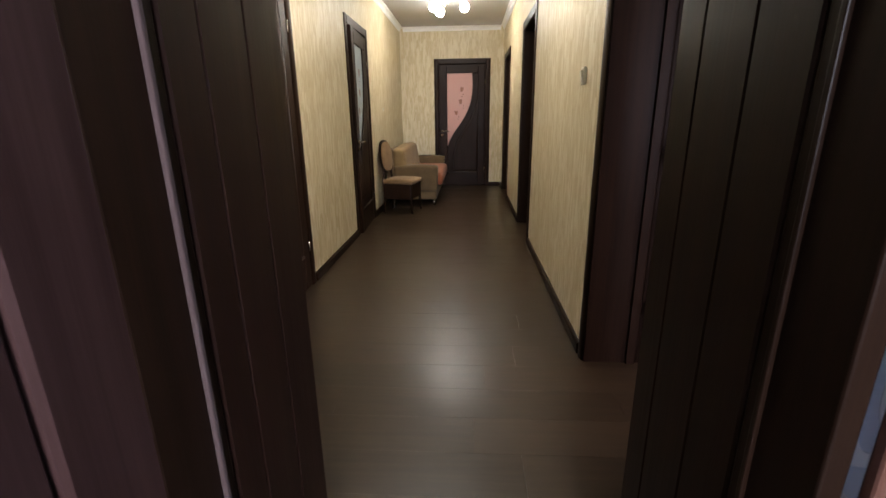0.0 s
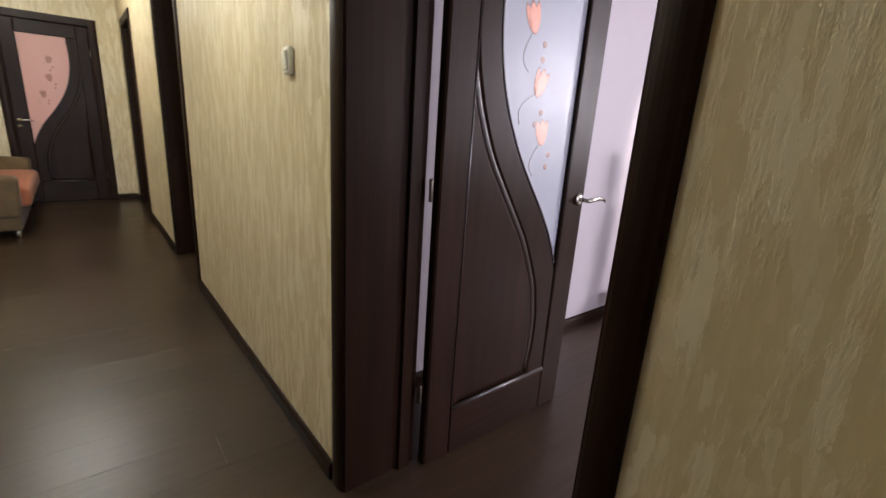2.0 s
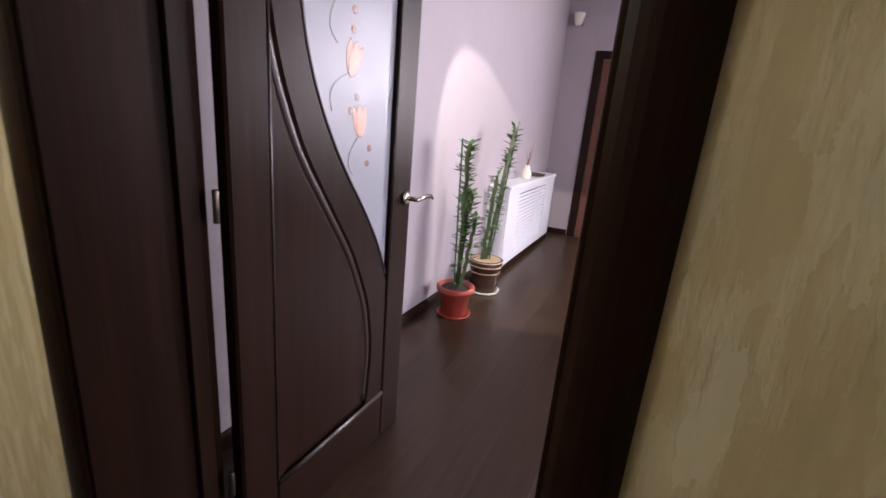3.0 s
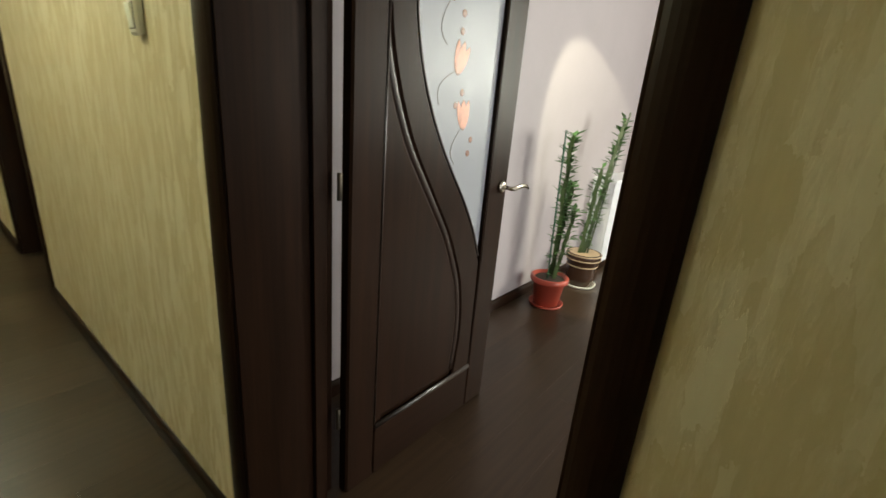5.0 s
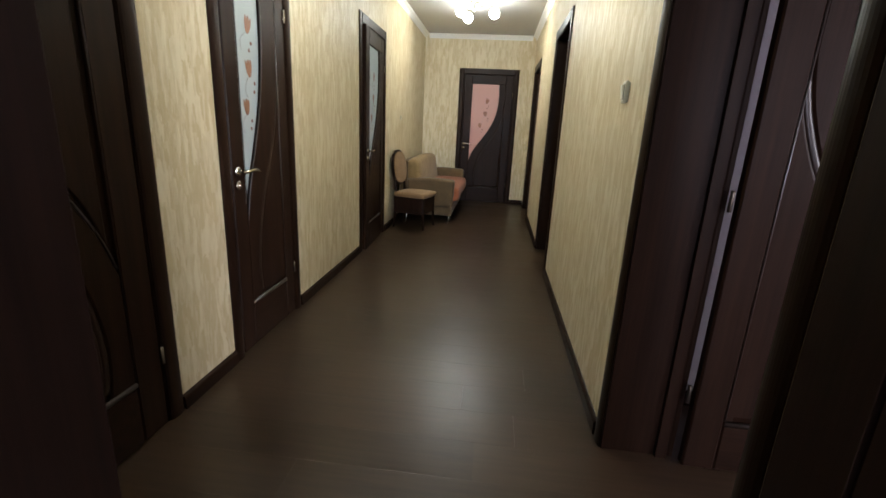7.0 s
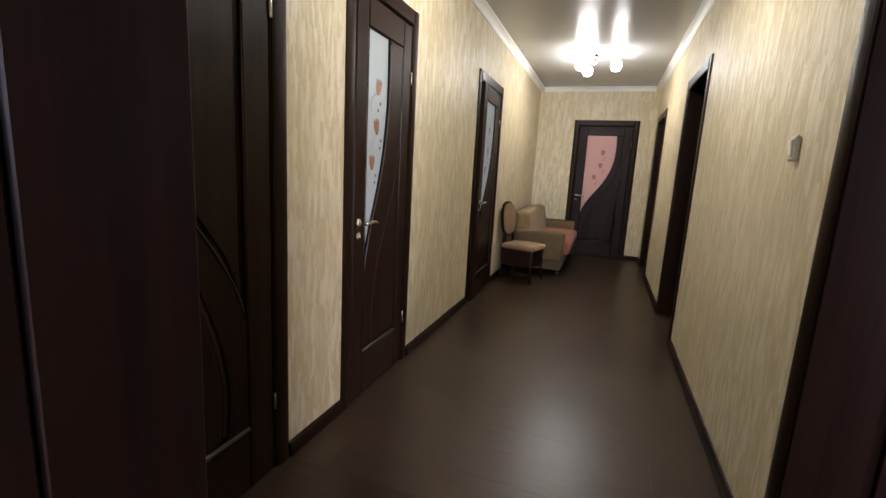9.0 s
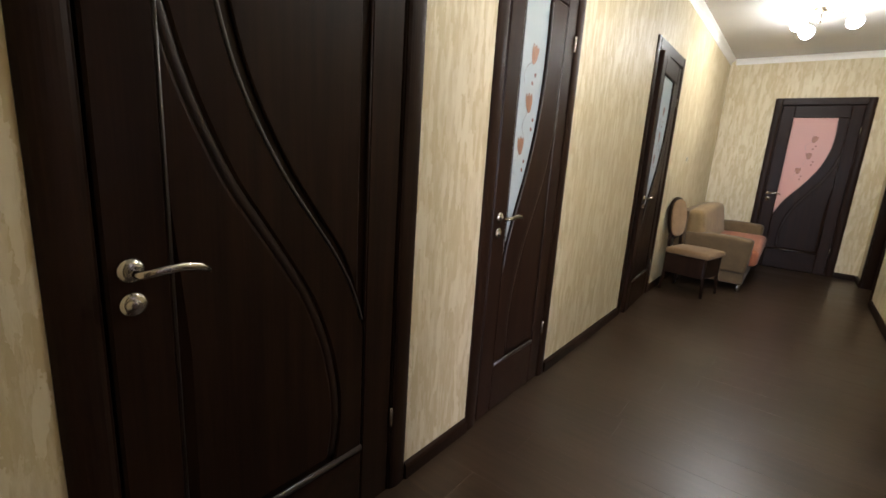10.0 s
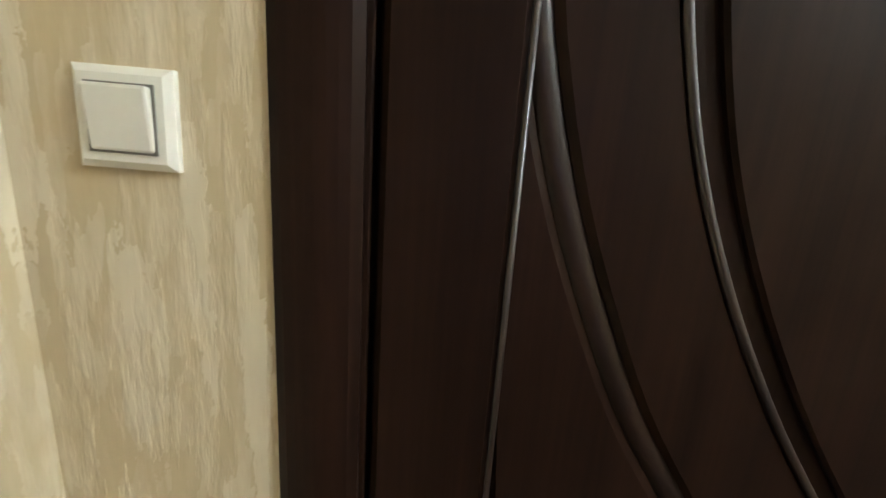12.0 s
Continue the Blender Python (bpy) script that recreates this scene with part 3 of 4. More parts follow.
def window(name, m, w, h):
    """A white casement: frame, mullion, two panes and a sill. Local x across, z up, -y to the room."""
    root = thing(name, "white casement window in daylight, out of view", "window", m, kind="structure")
    for x0, x1, z0, z1 in ((0, 0.06, 0, h), (w - 0.06, w, 0, h), (0.06, w - 0.06, 0, 0.06), (0.06, w - 0.06, h - 0.06, h), (w / 2 - 0.04, w / 2 + 0.04, 0.06, h - 0.06)):
        part("window_frame", soft_box(x0, 0.08, z0, x1, 0.14, z1, 0.006), WHITE_LACQUER, root)
    for x0, x1 in ((0.06, w / 2 - 0.04), (w / 2 + 0.04, w - 0.06)):
        p = part("pane", soft_box(x0, 0.105, 0.06, x1, 0.111, h - 0.06, 0.001), PANE, root)
        p.visible_shadow = False
    part("window_sill", soft_box(-0.05, -0.08, -0.04, w + 0.05, 0.08, -0.004, 0.006), WHITE_LACQUER, root)


window("window_1", pose(5.5, 0.05, 1.0, 0, 0, -90), 1.4, 1.35)
window("window_2", pose(0.50, -2.4, 1.25, 0, 0, 180), 0.6, 1.1)
# Unseen window, added to brighten the open leaf and the floor beside it.
window("window_5", pose(1.825, -2.4, 0.7, 0, 0, 180), 0.9, 1.6)
# Unseen windows, added to light the panes of the closed doors.
window("window_3", pose(-4.2, 3.0, 0.8, 0, 0, 90), 2.0, 1.3)
window("window_4", pose(-1.7, 9.55, 0.8, 0, 0, 90), 1.3, 1.3)


def trim_run(name, label, mat, profile, a, b, inward, z):
    """A moulding from a to b; the profile gives (out, up) pairs."""
    bm = bmesh.new()
    a, b, inward = Vector((*a, z)), Vector((*b, z)), Vector((*inward, 0))
    ra = [bm.verts.new(a + inward * o + Vector((0, 0, u))) for o, u in profile]
    rb = [bm.verts.new(b + inward * o + Vector((0, 0, u))) for o, u in profile]
    n = len(profile)
    for i in range(n):
        bm.faces.new((ra[i], ra[(i + 1) % n], rb[(i + 1) % n], rb[i]))
    bm.faces.new(ra[::-1])
    bm.faces.new(rb)
    return slab(name, bm, mat, label)


SKIRT = [(0, 0), (0.016, 0), (0.016, 0.052), (0.012, 0.062), (0.006, 0.068), (0, 0.07)]
COVE = [(0, 0), (0, -0.064), (0.006, -0.062), (0.010, -0.046), (0.018, -0.030), (0.030, -0.018), (0.046, -0.010), (0.056, -0.006), (0.058, 0)]
CS = 0.0855


def skirts(x, inward, y0, y1, doors):
    at = y0
    for s, w in sorted(doors):
        if s - CS - at > 0.01:
            trim_run("baseboard", "dark brown baseboard along the wall", WENGE_ALONG, SKIRT, (x, at), (x, s - CS), inward, 0)
        at = s + w + CS
    if y1 - at > 0.01:
        trim_run("baseboard", "dark brown baseboard along the wall", WENGE_ALONG, SKIRT, (x, at), (x, y1), inward, 0)


skirts(XL, (1, 0), YF, YE, [L1, L2, L3])
skirts(XR, (-1, 0), YF, YE, [R1, R2, R3])
for x0, x1 in ((XL + 0.017, E1[0] - CS), (E1[0] + E1[1] + CS, XR - 0.017)):
    trim_run("baseboard", "dark brown baseboard along the wall", WENGE_ACROSS, SKIRT, (x0, YE), (x1, YE), (0, -1), 0)
trim_run("baseboard", "dark brown baseboard along the wall", WENGE_ACROSS, SKIRT, (XL + 0.017, YF), (-0.517, YF), (0, 1), 0)
trim_run("baseboard", "dark brown baseboard along the lilac wall", WENGE_ACROSS, SKIRT, (0.71, 2.85), (5.5, 2.85), (0, -1), 0)
trim_run("baseboard", "dark brown baseboard along the lilac wall", WENGE_ALONG, SKIRT, (5.5, 2.833), (5.5, 2.51), (-1, 0), 0)
CL = "white foam ceiling cornice"
trim_run("trim", CL, CORNICE, COVE, (XL, YF), (XL, YE), (1, 0), ZC)
trim_run("trim", CL, CORNICE, COVE, (XR, YF), (XR, YE), (-1, 0), ZC)
trim_run("trim", CL, CORNICE, COVE, (XL + 0.059, YE), (XR - 0.059, YE), (0, -1), ZC)
trim_run("trim", CL, CORNICE, COVE, (XL + 0.059, YF), (XR - 0.059, YF), (0, 1), ZC)

# ---- doors of the corridor ----
door("door_1", "closed solid wenge door with S-shaped mouldings and nickel lever", on_left(L1[0]), L1[1], glazed=False, lock="wood", hinge_side="glass", wall=0.22)
door("door_2", "closed narrow wenge door with a frosted tulip pane", on_left(L2[0]), L2[1], mirror=True, lock="glass", hinge_side="wood", wall=0.22, narrow=True)
door("door_3", "wenge door with a frosted tulip pane, slightly ajar", on_left(L3[0]), L3[1], mirror=True, lock="glass", hinge_side="wood", wall=0.22, swing=2.6)
door("door_4", "closed wenge door with a pink-lit frosted tulip pane", pose(E1[0], YE, 0), E1[1], mirror=True, lock="glass", hinge_side="wood", wall=0.2, glass=PINK_LIT_GLASS)
door("door_5", "open wenge door with orange tulips on frosted glass", on_right(R1[0] + R1[1]), R1[1], leaf_w=0.75, far_casing=0.071, rail=0.205, lock="glass", hinge_side="wood", petal=PETAL, glass=DAYLIT_GLASS, recess=0.25, swing=90, shift=(0.05, 0.03), lever_out=True, bow=0.055, hinges=(1.78, 1.0, 0.30), tulips=((1.74, 0.55, 0.09, 14), (1.535, 0.47, 0.10, -16), (1.345, 0.60, 0.10, 16), (1.185, 0.67, 0.095, -6)))
door("door_6", "closed solid wenge door set deep in its frame", on_right(R2[0] + R2[1]), R2[1], glazed=False, recess=0.17)
door("door_7", "closed solid wenge door set deep in its frame", on_right(R3[0] + R3[1]), R3[1], glazed=False, recess=0.17)

# ---- entry doorway: clad reveal, frame and its open leaf ----
EX0, EX1, EY0, EY1 = -0.43, 0.235, 0.851, 1.295
entry = thing("door_8", "open dark wenge doorway with grooved reveal boards", "door", kind="structure")
for side, grooves in ((EX0, (0.975, 1.05, 1.17)), (EX1, (0.975, 1.084, 1.211))):
    out = -1 if side < 0 else 1
    ys = [grooves[0], grooves[1], grooves[2], EY1 - 0.001]
    for y0, y1 in zip(ys, ys[1:]):
        xa, xb = sorted((side, side + out * 0.018))
        part("reveal_board", soft_box(xa, y0 + 0.0008, 0, xb, y1 - 0.0008, 2.03, 0.0028, 1), LIT_REVEAL if side < 0 else WENGE, entry)
    xa, xb = sorted((side + out * 0.003, side + out * 0.028))
    part("door_frame", soft_box(xa, EY0, 0, xb, grooves[0] - 0.001, 2.03, 0.003), WENGE, entry)
    xa, xb = sorted((side - out * 0.004, side + out * 0.0028))
    part("seal", soft_box(xa, 0.941, 0, xb, 0.950, 2.03, 0.002), SEAL if side < 0 else WENGE, entry)
    xa, xb = sorted((side + out * 0.0185, side + out * 0.088))
    part("casing", soft_box(xa, YF, 0, xb, EY1, 2.115, 0.006), WENGE, entry)
    xa, xb = sorted((side + out * 0.0285, side + out * 0.075))
    part("casing", soft_box(xa, YB - 0.016, 0, xb, YB, 2.10, 0.004), BROWN_DOOR, entry)
part("reveal_board", soft_box(EX0, 0.976, 2.031, EX1, EY1 - 0.001, 2.049, 0.003, 1), WENGE_ACROSS, entry)
part("door_frame", soft_box(EX0, EY0, 2.031, EX1, 0.975, 2.05, 0.003), WENGE_ACROSS, entry)
part("casing", soft_box(EX0 - 0.018, YF, 2.0505, EX1 + 0.018, EY1, 2.115, 0.006), WENGE_ACROSS, entry)
part("casing", soft_box(EX0 - 0.028, YB - 0.016, 2.0505, EX1 + 0.028, YB, 2.10, 0.004), BROWN_DOOR, entry)
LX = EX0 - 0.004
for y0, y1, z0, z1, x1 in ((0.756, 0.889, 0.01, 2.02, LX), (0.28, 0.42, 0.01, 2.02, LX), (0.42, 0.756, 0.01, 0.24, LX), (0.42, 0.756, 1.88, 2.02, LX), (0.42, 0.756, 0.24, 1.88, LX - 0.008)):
    part("leaf_panel" if x1 < LX else "leaf_stile", soft_box(LX - 0.04, y0 + 0.0005, z0, x1, y1 - 0.0005, z1, 0.005, 1), LIT_ENTRY_LEAF, entry)

# ---- switches ----


def switch(m, label, deep=0.0):
    """Square rocker switch. Local: centred, facing -y."""
    root = thing("light_switch", label, "switch", m, group="light switches")
    h = 0.0388
    if deep:
        part("back_box", soft_box(-0.036, -deep, -0.036, 0.036, 0.0, 0.036, 0.004), WHITE_PLASTIC, root)
    bm = plate([(-h, -h), (h, -h), (h, h), (-h, h)], -deep - 0.011, -deep, 0.006, 0.005)
    part("face_plate", bm, WHITE_PLASTIC, root)
    bm = bmesh.new()
    box(bm, -0.0265, -deep - 0.0125, -0.0265, 0.0265, -deep - 0.0105, 0.0265)
    part("rocker_gap", bm, GREY_GAP, root)
    bm = soft_box(-0.025, -deep - 0.017, -0.025, 0.025, -deep - 0.0115, 0.025, 0.0025)
    for v in bm.verts:
        if v.co.y < -deep - 0.013:
            v.co.y -= 0.003 * (v.co.z / 0.025)
    part("rocker", bm, WHITE_PLASTIC, root)
    return root


switch(pose(XL, 1.3605, 1.3365, 0, 1.0, 90), "square cream rocker switch on the streaked wallpaper")
switch(pose(XR, 2.822, 1.350, 0, 0, -90) @ Matrix.Diagonal((0.60, 1, 1.05, 1)), "cream surface-mounted rocker switch on the wallpaper", 0.008)
switch(pose(XL, 6.60, 1.27, 0, 0, 90) @ Matrix.Scale(0.62, 4), "small cream switch on the wall above the chair")

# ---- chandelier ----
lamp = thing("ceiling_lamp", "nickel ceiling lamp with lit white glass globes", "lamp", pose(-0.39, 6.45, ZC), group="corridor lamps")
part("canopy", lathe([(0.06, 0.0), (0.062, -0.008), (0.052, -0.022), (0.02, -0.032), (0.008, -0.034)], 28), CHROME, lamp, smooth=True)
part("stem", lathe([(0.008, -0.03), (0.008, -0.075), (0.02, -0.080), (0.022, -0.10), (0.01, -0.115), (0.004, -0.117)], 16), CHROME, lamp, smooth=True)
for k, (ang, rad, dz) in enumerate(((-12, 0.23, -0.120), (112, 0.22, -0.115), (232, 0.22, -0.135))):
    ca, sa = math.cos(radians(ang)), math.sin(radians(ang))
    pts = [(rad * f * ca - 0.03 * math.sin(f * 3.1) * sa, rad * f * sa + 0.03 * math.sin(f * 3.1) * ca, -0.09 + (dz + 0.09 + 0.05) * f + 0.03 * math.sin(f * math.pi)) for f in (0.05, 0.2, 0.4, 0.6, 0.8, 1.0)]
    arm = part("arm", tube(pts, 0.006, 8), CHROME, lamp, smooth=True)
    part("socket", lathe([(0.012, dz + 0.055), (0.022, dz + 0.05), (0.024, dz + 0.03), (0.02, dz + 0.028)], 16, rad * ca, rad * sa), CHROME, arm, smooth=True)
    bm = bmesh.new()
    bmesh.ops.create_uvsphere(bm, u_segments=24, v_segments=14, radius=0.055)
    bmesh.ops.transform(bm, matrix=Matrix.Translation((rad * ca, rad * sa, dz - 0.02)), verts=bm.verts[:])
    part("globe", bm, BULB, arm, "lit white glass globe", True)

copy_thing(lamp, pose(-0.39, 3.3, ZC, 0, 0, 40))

# ---- sofa ----
SY0, SY1, SX0, SX1 = 6.44, 8.20, XL + 0.03, -0.53
sofa = thing("sofa", "small tan velour sofa with a rust-red seat cover", "sofa", pose(SX0, SY0, 0))
D, L = SX1 - SX0, SY1 - SY0


def cushion(x0, y0, z0, x1, y1, z1, r, crown=0.0, axis=2):
    bm = soft_box(x0, y0, z0, x1, y1, z1, r, 4)
    if crown:
        bmesh.ops.subdivide_edges(bm, edges=[e for e in bm.edges if e.calc_length() > 2.2 * r], cuts=5, use_grid_fill=True)
        for v in bm.verts:
            fx, fy = (v.co.x - x0) / (x1 - x0), (v.co.y - y0) / (y1 - y0)
            if v.co.z > (z0 + z1) / 2:
                v.co.z += crown * max(0, math.sin(math.pi * fx)) * max(0, math.sin(math.pi * fy)) ** 0.5
    return bm


part("base", cushion(0.02, 0.06, 0.085, D - 0.01, L - 0.06, 0.275, 0.02), VELOUR_DARK, sofa, smooth=True)
part("seat", cushion(0.12, 0.165, 0.262, D + 0.07, L - 0.165, 0.43, 0.05, 0.02), RUST, sofa, "rust-red patterned seat cover", True)
for y0, y1 in ((0.0, 0.16), (L - 0.16, L)):
    bm = cushion(0.10, y0, 0.205, D + 0.02, y1, 0.545, 0.035)
    bmesh.ops.subdivide_edges(bm, edges=[e for e in bm.edges if e.calc_length() > 0.25], cuts=4, use_grid_fill=True)
    for v in bm.verts:
        f = (v.co.x - 0.10) / (D - 0.08)
        v.co.z += 0.016 * math.sin(math.pi * min(1, max(0, f))) if v.co.z > 0.4 else 0.0
        if f > 0.75:
            v.co.x += 0.05 * (v.co.z - 0.21) * (f - 0.75) * 4 - 0.02
    part("armrest", bm, VELOUR_DARK, sofa, "brown velour armrest", smooth=True)
part("back_frame", cushion(0.0, 0.02, 0.10, 0.10, L - 0.02, 0.755, 0.02), VELOUR_DARK, sofa, "dark brown sofa back", True)
bm = cushion(0.09, 0.03, 0.36, 0.225, L - 0.12, 0.765, 0.055, 0.0)
bmesh.ops.subdivide_edges(bm, edges=[e for e in bm.edges if e.calc_length() > 0.3], cuts=10, use_grid_fill=True)
for v in bm.verts:
    f = (v.co.y - 0.03) / (L - 0.15)
    k = max(0.0, math.sin(math.pi * min(1, max(0, f)))) ** 0.6
    if v.co.z > 0.6:
        v.co.z += 0.035 * k
    v.co.x += (0.16 * (0.78 - v.co.z) + 0.03 * k) * (1 if v.co.x > 0.16 else 0.0)
part("backrest", bm, VELOUR, sofa, "tan velour backrest with a gently curved top", True)
for x in (0.08, D - 0.045):
    for y in (0.12, L - 0.12):
        part("foot", lathe([(0.016, 0.0), (0.024, 0.02), (0.026, 0.045), (0.02, 0.075), (0.02, 0.10)], 14, x, y), CHROME, sofa, smooth=True)

# ---- chair ----
chair = thing("chair", "dark wooden chair with tan padded seat and round back", "chair", pose(-1.165, 6.205, 0, 0, 0, -13))
for x, y, tx, ty in ((0.39, -0.16, 0.015, -0.01), (0.39, 0.16, 0.015, 0.01), (0.035, -0.15, -0.02, -0.005), (0.035, 0.15, -0.02, 0.005)):
    part("leg", tube([(x + tx, y + ty, 0.0), (x, y, 0.2), (x, y, 0.385)], [0.013, 0.017, 0.02], 8), WENGE, chair, smooth=True)
for x0, y0, x1, y1 in ((0.375, -0.15, 0.40, 0.15), (0.04, -0.185, 0.39, -0.16), (0.04, 0.16, 0.39, 0.185), (0.02, -0.15, 0.045, 0.15)):
    part("apron", soft_box(x0, y0, 0.185, x1, y1, 0.372, 0.005), WENGE, chair)
bm = cushion(0.015, -0.20, 0.372, 0.425, 0.20, 0.425, 0.022, 0.02)
for v in bm.verts:
    v.co.y *= 0.86 + 0.14 * min(1, v.co.x / 0.3)
part("seat", bm, CHAIR_CLOTH, chair, "tan tapestry seat pad", True)
for s in (-1, 1):
    part("back_post", tube([(0.03, s * 0.13, 0.33), (0.02, s * 0.12, 0.5), (0.0, s * 0.10, 0.66)], [0.018, 0.016, 0.013], 8), WENGE, chair, smooth=True)
for nm, x, sc, th, mat in (("back_frame", -0.002, 1.0, 0.028, WENGE), ("back_pad", 0.022, 0.9, 0.03, CHAIR_CLOTH)):
    bm = bmesh.new()
    bmesh.ops.create_uvsphere(bm, u_segments=28, v_segments=18, radius=1.0)
    for v in bm.verts:
        p = v.co.copy()
        k = 1.0 / max(1e-6, (abs(p.y) ** 2.6 + abs(p.z) ** 2.6) ** (1 / 2.6)) * (p.y**2 + p.z**2) ** 0.5 if (p.y**2 + p.z**2) > 1e-9 else 1
        v.co = Vector((x + p.x * th * 0.5 - 0.10 * (p.z * 0.2 * sc), p.y * k * 0.185 * sc, 0.70 + p.z * k * 0.20 * sc))
    part(nm, bm, mat, chair, smooth=True)

# ---- the room behind the open door ----


def stem(points, r, leaves, parent, rnd):
    """A three-ribbed column with small leaves along its ribs."""
    bm = bmesh.new()
    rings = []
    for i, p in enumerate(points):
        k = r * (1.0 + 0.12 * math.sin(i * 1.9)) * (0.6 if i == len(points) - 1 else 1)
        rings.append([bm.verts.new(Vector(p) + Vector((k * q * math.cos(j * math.pi / 3 + 0.4), k * q * math.sin(j * math.pi / 3 + 0.4), 0))) for j in range(6) for q in ((1.0,) if j % 2 == 0 else (0.45,))])
    for a, b in zip(rings, rings[1:]):
        for j in range(6):
            bm.faces.new((a[j], a[(j + 1) % 6], b[(j + 1) % 6], b[j]))
    bm.faces.new(rings[-1])
    part("stem", bm, STEM, parent)
    bm = bmesh.new()
    for _ in range(leaves):
        f = rnd.random() ** 0.55
        i = min(int(f * (len(points) - 1)), len(points) - 2)
        t = f * (len(points) - 1) - i
        p = Vector(points[i]).lerp(Vector(points[i + 1]), t)
        ang = rnd.choice((0, 2, 4)) * math.pi / 3 + 0.4 + rnd.uniform(-0.5, 0.5)
        out = Vector((math.cos(ang), math.sin(ang), rnd.uniform(0.05, 0.9))).normalized()
        side = out.cross(Vector((0, 0, 1))).normalized()
        l, w = rnd.uniform(0.045, 0.085), rnd.uniform(0.013, 0.021)
        base = p + out * r * 0.9
        nrm = side.cross(out)
        vs = [bm.verts.new(base), bm.verts.new(base + out * l * 0.45 + side * w + nrm * 0.003), bm.verts.new(base + out * l - nrm * 0.004), bm.verts.new(base + out * l * 0.45 - side * w + nrm * 0.003), bm.verts.new(base + out * l * 0.5 - nrm * 0.003)]
        for a, b in ((0, 1), (1, 2), (2, 3), (3, 0)):
            bm.faces.new((vs[a], vs[b], vs[4]))
    part("leaves", bm, LEAF, parent, "small green leaves along the ribs")


def column(x0, y0, z0, x1, y1, z1, rnd, n=12, wob=0.006):
    return [(x0 + (x1 - x0) * i / n + rnd.uniform(-wob, wob), y0 + (y1 - y0) * i / n + rnd.uniform(-wob, wob), z0 + (z1 - z0) * i / n) for i in range(n + 1)]


rnd = random.Random(4)
pot = thing("flower_pot", "round red plastic flower pot on a saucer", "flower pot", pose(2.595, 2.66, 0))
part("saucer", lathe([(0.085, 0.0), (0.105, 0.006), (0.112, 0.022), (0.106, 0.022), (0.095, 0.008)], 28), TERRACOTTA, pot, smooth=True)
part("pot_body", lathe([(0.075, 0.0085), (0.08, 0.012), (0.10, 0.165), (0.118, 0.168), (0.122, 0.175), (0.122, 0.20), (0.114, 0.205), (0.104, 0.203), (0.098, 0.185)], 32), TERRACOTTA, pot, smooth=True)
part("soil", lathe([(0.097, 0.18), (0.09, 0.19), (0.05, 0.194), (0.005, 0.193)], 20), SOIL, pot)
plant = thing("potted_cactus", "tall leafy green cactus tied to a thin stake", "plant", pose(2.595, 2.66, 0.19))
stem(column(0.03, 0.0, 0, -0.01, 0.0, 0.90, rnd), 0.015, 120, plant, rnd)
stem(column(0.05, 0.02, 0, 0.06, -0.02, 0.62, rnd), 0.014, 85, plant, rnd)
stem(column(0.0, -0.03, 0.0, 0.07, -0.06, 0.45, rnd), 0.013, 40, plant, rnd)
part("stake", tube([(-0.03, 0.0, -0.01), (-0.115, -0.003, 0.93)], 0.005, 8), STAKE, plant, "thin green stake")

pot = thing("flower_pot", "dark brown glazed pot with gold bands on a pale saucer", "flower pot", pose(3.115, 2.655, 0))
part("saucer", lathe([(0.09, 0.0), (0.112, 0.006), (0.122, 0.024), (0.115, 0.024), (0.10, 0.008)], 28), WHITE_PLASTIC, pot, smooth=True)
part("pot_body", lathe([(0.085, 0.0085), (0.098, 0.02), (0.108, 0.10), (0.104, 0.15), (0.118, 0.20), (0.124, 0.225), (0.124, 0.255), (0.112, 0.258), (0.104, 0.24)], 32), BROWN_POT, pot, smooth=True)
for z, r in ((0.165, 0.112), (0.215, 0.1255), (0.25, 0.1275)):
    part("band", lathe([(r - 0.012, z - 0.006), (r, z - 0.004), (r, z + 0.004), (r - 0.012, z + 0.006)], 32), GOLD, pot, "gold band", True)
part("soil", lathe([(0.103, 0.235), (0.09, 0.245), (0.005, 0.247)], 20), SOIL, pot)
plant = thing("potted_cactus", "leaning leafy green cactus with a bare woody stem", "plant", pose(3.115, 2.655, 0.245))
stem(column(-0.02, 0.0, 0, 0.26, -0.02, 0.95, rnd), 0.016, 115, plant, rnd)
stem(column(-0.04, 0.02, 0, 0.03, 0.0, 0.62, rnd), 0.016, 45, plant, rnd)
part("stake", tube([(0.0, -0.02, -0.01), (0.30, -0.03, 1.0)], 0.006, 8), STEM, plant, "thin wooden stake")

cover = thing("radiator_cover", "white lacquered radiator cover with a louvred grille", "radiator cover", pose(3.55, 2.67, 0))
CW, CD = 1.62, 0.18
part("top_board", soft_box(-0.01, -0.012, 0.715, CW + 0.01, CD, 0.745, 0.006), WHITE_LACQUER, cover)
part("front_panel", soft_box(0.0, 0.0, 0.07, 0.30, 0.02, 0.7145, 0.003), WHITE_LACQUER, cover)
part("front_panel", soft_box(1.24, 0.0, 0.07, CW, 0.02, 0.7145, 0.003), WHITE_LACQUER, cover)
part("front_panel", soft_box(0.3005, 0.0, 0.66, 1.2395, 0.02, 0.7145, 0.003), WHITE_LACQUER, cover)
part("front_panel", soft_box(0.3005, 0.0, 0.07, 1.2395, 0.02, 0.15, 0.003), WHITE_LACQUER, cover)
for x in (0.0, CW - 0.02):
    part("side_panel", soft_box(x, 0.0205, 0.07, x + 0.02, CD - 0.001, 0.7145, 0.003), WHITE_LACQUER, cover)
part("plinth", soft_box(0.0, 0.005, 0.0, CW, 0.03, 0.0695, 0.003), WENGE_ACROSS, cover, "dark brown plinth")
slat = None
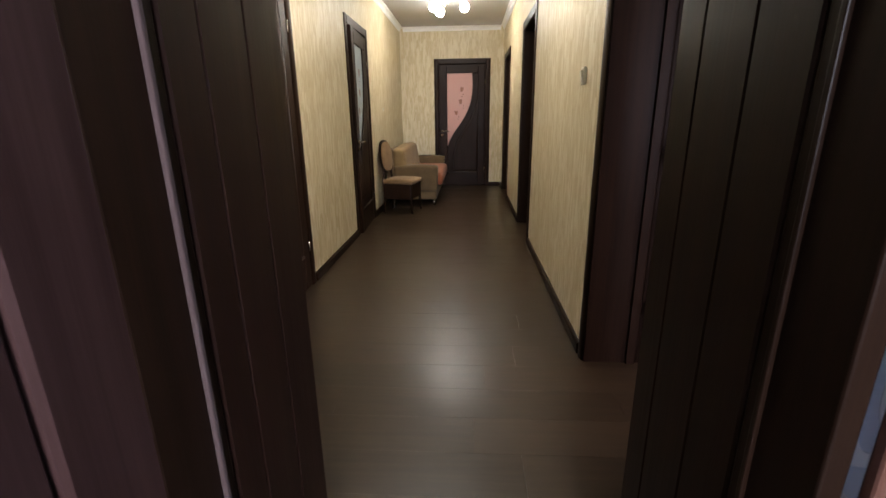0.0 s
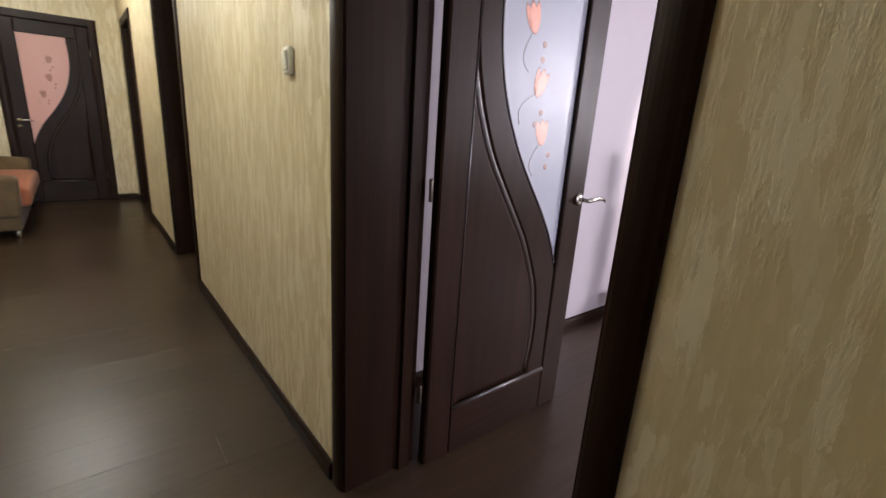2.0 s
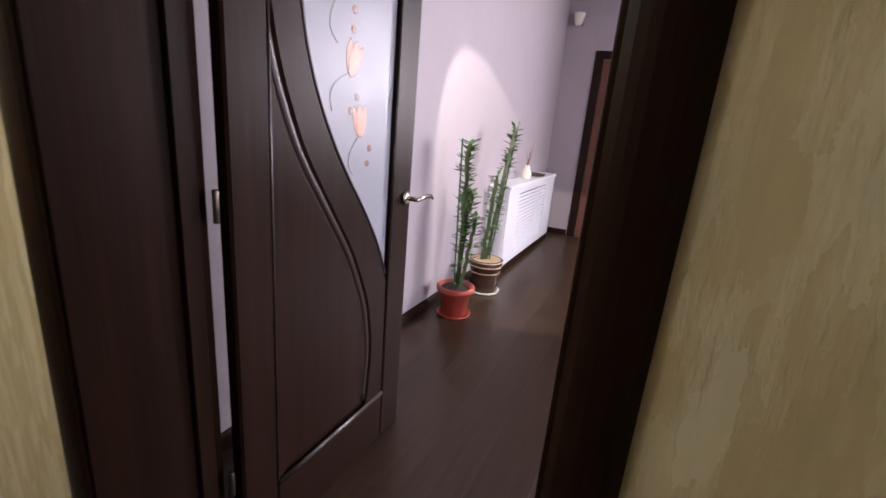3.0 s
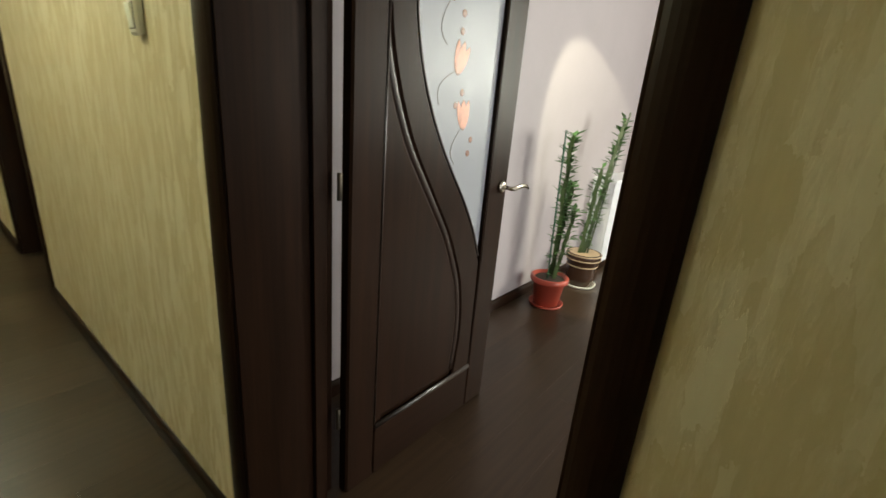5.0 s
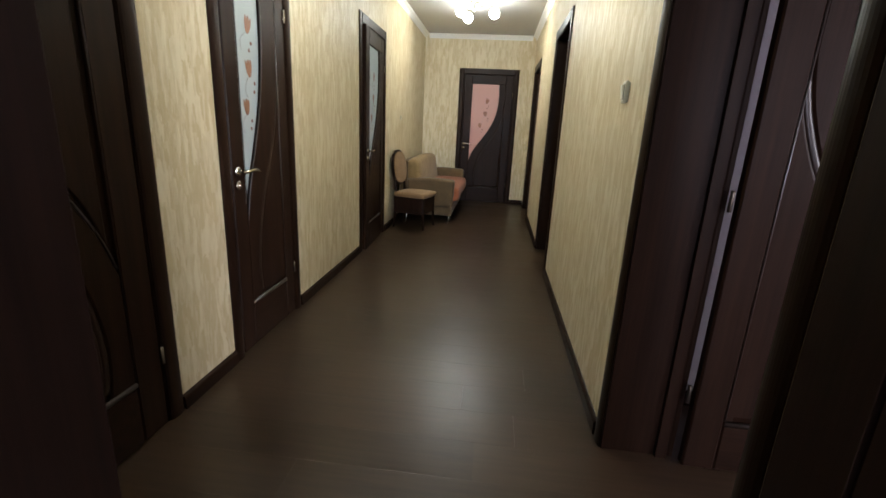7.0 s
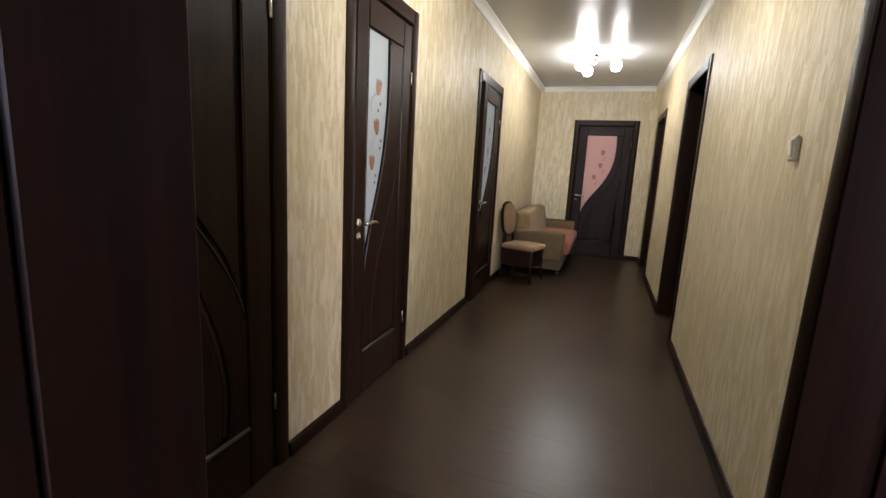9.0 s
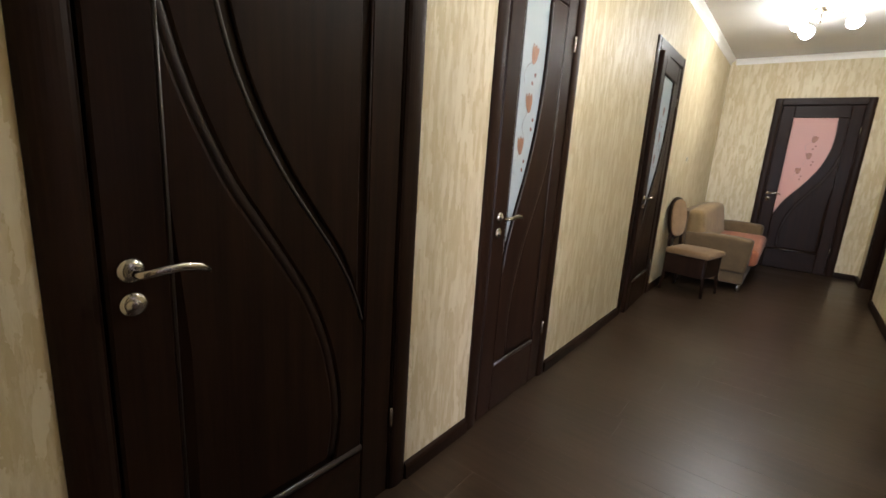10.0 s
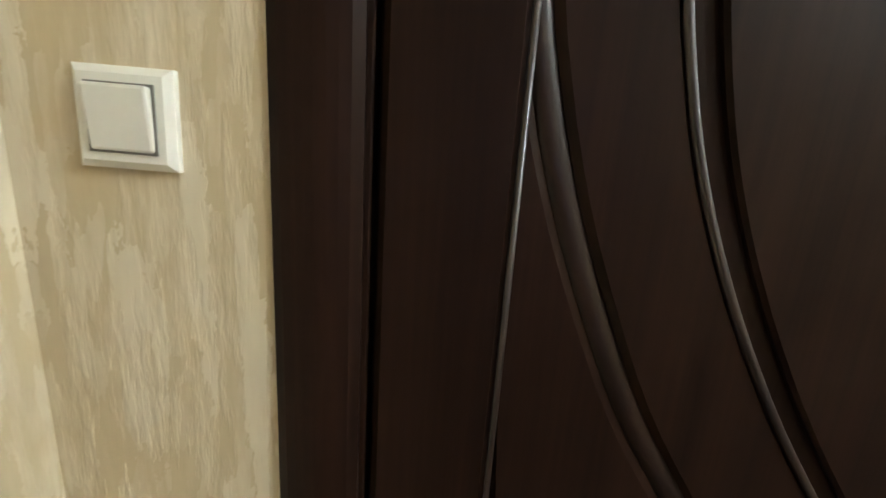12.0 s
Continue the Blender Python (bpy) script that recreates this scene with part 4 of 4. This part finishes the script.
for i in range(15):
    z = 0.165 + i * 0.0335
    if slat is None:
        bm = soft_box(0.3005, -0.003, -0.012, 1.2395, 0.003, 0.012, 0.002, 1)
        bmesh.ops.rotate(bm, cent=(0.7, 0, 0), matrix=Matrix.Rotation(radians(-38), 3, "X"), verts=bm.verts[:])
        slat = mesh_of(bm, "slat", WHITE_LACQUER)
    ob = new("slat", slat)
    ob.parent = cover
    ob.location = (0, 0.010, z)
vase = thing("vase", "small white vase with dry twigs on the radiator cover", "vase", pose(4.26, 2.75, 0.745))
part("body", lathe([(0.028, 0), (0.04, 0.01), (0.045, 0.05), (0.028, 0.095), (0.022, 0.115), (0.028, 0.125)], 20), WHITE_PLASTIC, vase, smooth=True)
for dx, dy, h in ((0.06, 0.01, 0.30), (-0.04, 0.02, 0.27), (0.01, -0.03, 0.33), (0.10, 0.0, 0.22)):
    part("twig", tube([(0, 0, 0.11), (dx * 0.4, dy * 0.4, 0.11 + (h - 0.11) * 0.5), (dx, dy, h)], [0.003, 0.0025, 0.001], 6), OUTLINE, vase, "dry brown twig")
dish = thing("dish", "small dark round dish on the radiator cover", "dish", pose(4.62, 2.75, 0.745))
part("bowl", lathe([(0.04, 0), (0.08, 0.012), (0.10, 0.026), (0.094, 0.027), (0.06, 0.014)], 24), BROWN_POT, dish, smooth=True)

far = thing("door_9", "closed plain red-brown door in the lilac wall", "door", pose(5.5, 2.41, 0, 0, 0, -90), kind="structure")
for x0, x1 in ((-0.09, 0.0), (0.76, 0.85)):
    part("casing", soft_box(x0, -0.02, 0, x1, -0.0005, 2.065, 0.004), WENGE, far)
part("casing", soft_box(0.0005, -0.0195, 1.985, 0.7595, -0.0005, 2.065, 0.004), WENGE_ALONG, far)
part("leaf", soft_box(0.003, -0.010, 0.008, 0.757, -0.0005, 1.983, 0.003), BROWN_DOOR, far)
for z0, z1 in ((0.15, 0.85), (1.0, 1.85)):
    part("leaf_panel", soft_box(0.12, -0.015, z0, 0.64, -0.0105, z1, 0.004, 1), BROWN_DOOR, far)
sconce = thing("wall_lamp", "small white glass wall lamp, unlit", "lamp", pose(5.5, 2.72, 2.36))
part("back_plate", soft_box(-0.015, -0.04, -0.05, -0.0005, 0.04, 0.05, 0.004), CHROME, sconce)
part("shade", lathe([(0.02, -0.06), (0.035, -0.05), (0.06, 0.05), (0.062, 0.06), (0.055, 0.06)], 20, -0.085, 0), WHITE_PLASTIC, sconce, smooth=True)
part("arm", tube([(-0.01, 0, 0), (-0.05, 0, -0.03), (-0.085, 0, -0.055)], 0.006, 8), CHROME, sconce, smooth=True)
# recessed downlight, tilted, that throws a scallop on the lilac wall
spot = thing("downlight", "small round recessed ceiling downlight, lit", "lamp", pose(2.0, 2.152, ZC))
part("ring", lathe([(0.028, -0.004), (0.045, -0.006), (0.046, 0.0), (0.028, 0.0)], 24), CHROME, spot, smooth=True)
d = bpy.data.lights.new("downlight_beam", "SPOT")
d.energy, d.spot_size, d.spot_blend, d.shadow_soft_size, d.color = 110.0, radians(47.5), 0.06, 0.02, (1.0, 0.86, 0.80)
new("downlight_beam", d).matrix_world = look((2.0, 2.152, ZC - 0.02), (5.427, 2.85, -2.11))

# ---- floor planks: laid across the corridor, each row shifted against the next ----
floor = bpy.data.objects["floor"]
PLANK_W, PLANK_L, SEAM = 0.197, 1.19, 2.797
plank_meshes = {}
prnd = random.Random(11)


def plank_mesh(length):
    key = round(length, 3)
    if key not in plank_meshes:
        bm = bmesh.new()
        hx, hy, e = key / 2 - 0.0002, PLANK_W / 2 - 0.0002, 0.0010
        rings = [[bm.verts.new((x * (hx - i), y * (hy - i), z)) for x, y in ((-1, -1), (1, -1), (1, 1), (-1, 1))] for i, z in ((0, 0.0), (0, 0.0040), (e, 0.0042))]
        for lo, hi in zip(rings, rings[1:]):
            for k in range(4):
                bm.faces.new((lo[k], lo[(k + 1) % 4], hi[(k + 1) % 4], hi[k]))
        bm.faces.new(rings[-1])
        plank_meshes[key] = mesh_of(bm, "plank", FLOOR)
    return plank_meshes[key]


for row in range(-26, 29):
    y0 = SEAM + row * PLANK_W
    if y0 > YE - 0.02:
        break
    right = 5.5 if y0 + PLANK_W < 2.87 else XR + 0.10
    left = XL - 0.05 if y0 > 0.8 else -2.4
    at = -0.10 - PLANK_L * 3 + (0.0 if row == -1 else prnd.uniform(0, PLANK_L))
    while at < right - 0.02:
        x0, x1 = max(at, left), min(at + PLANK_L, right)
        at += PLANK_L
        if x1 - x0 < 0.03:
            continue
        ob = new("plank", plank_mesh(x1 - x0))
        ob.parent = floor
        ob.location = ((x0 + x1) / 2, y0 + PLANK_W / 2, 0.0006)
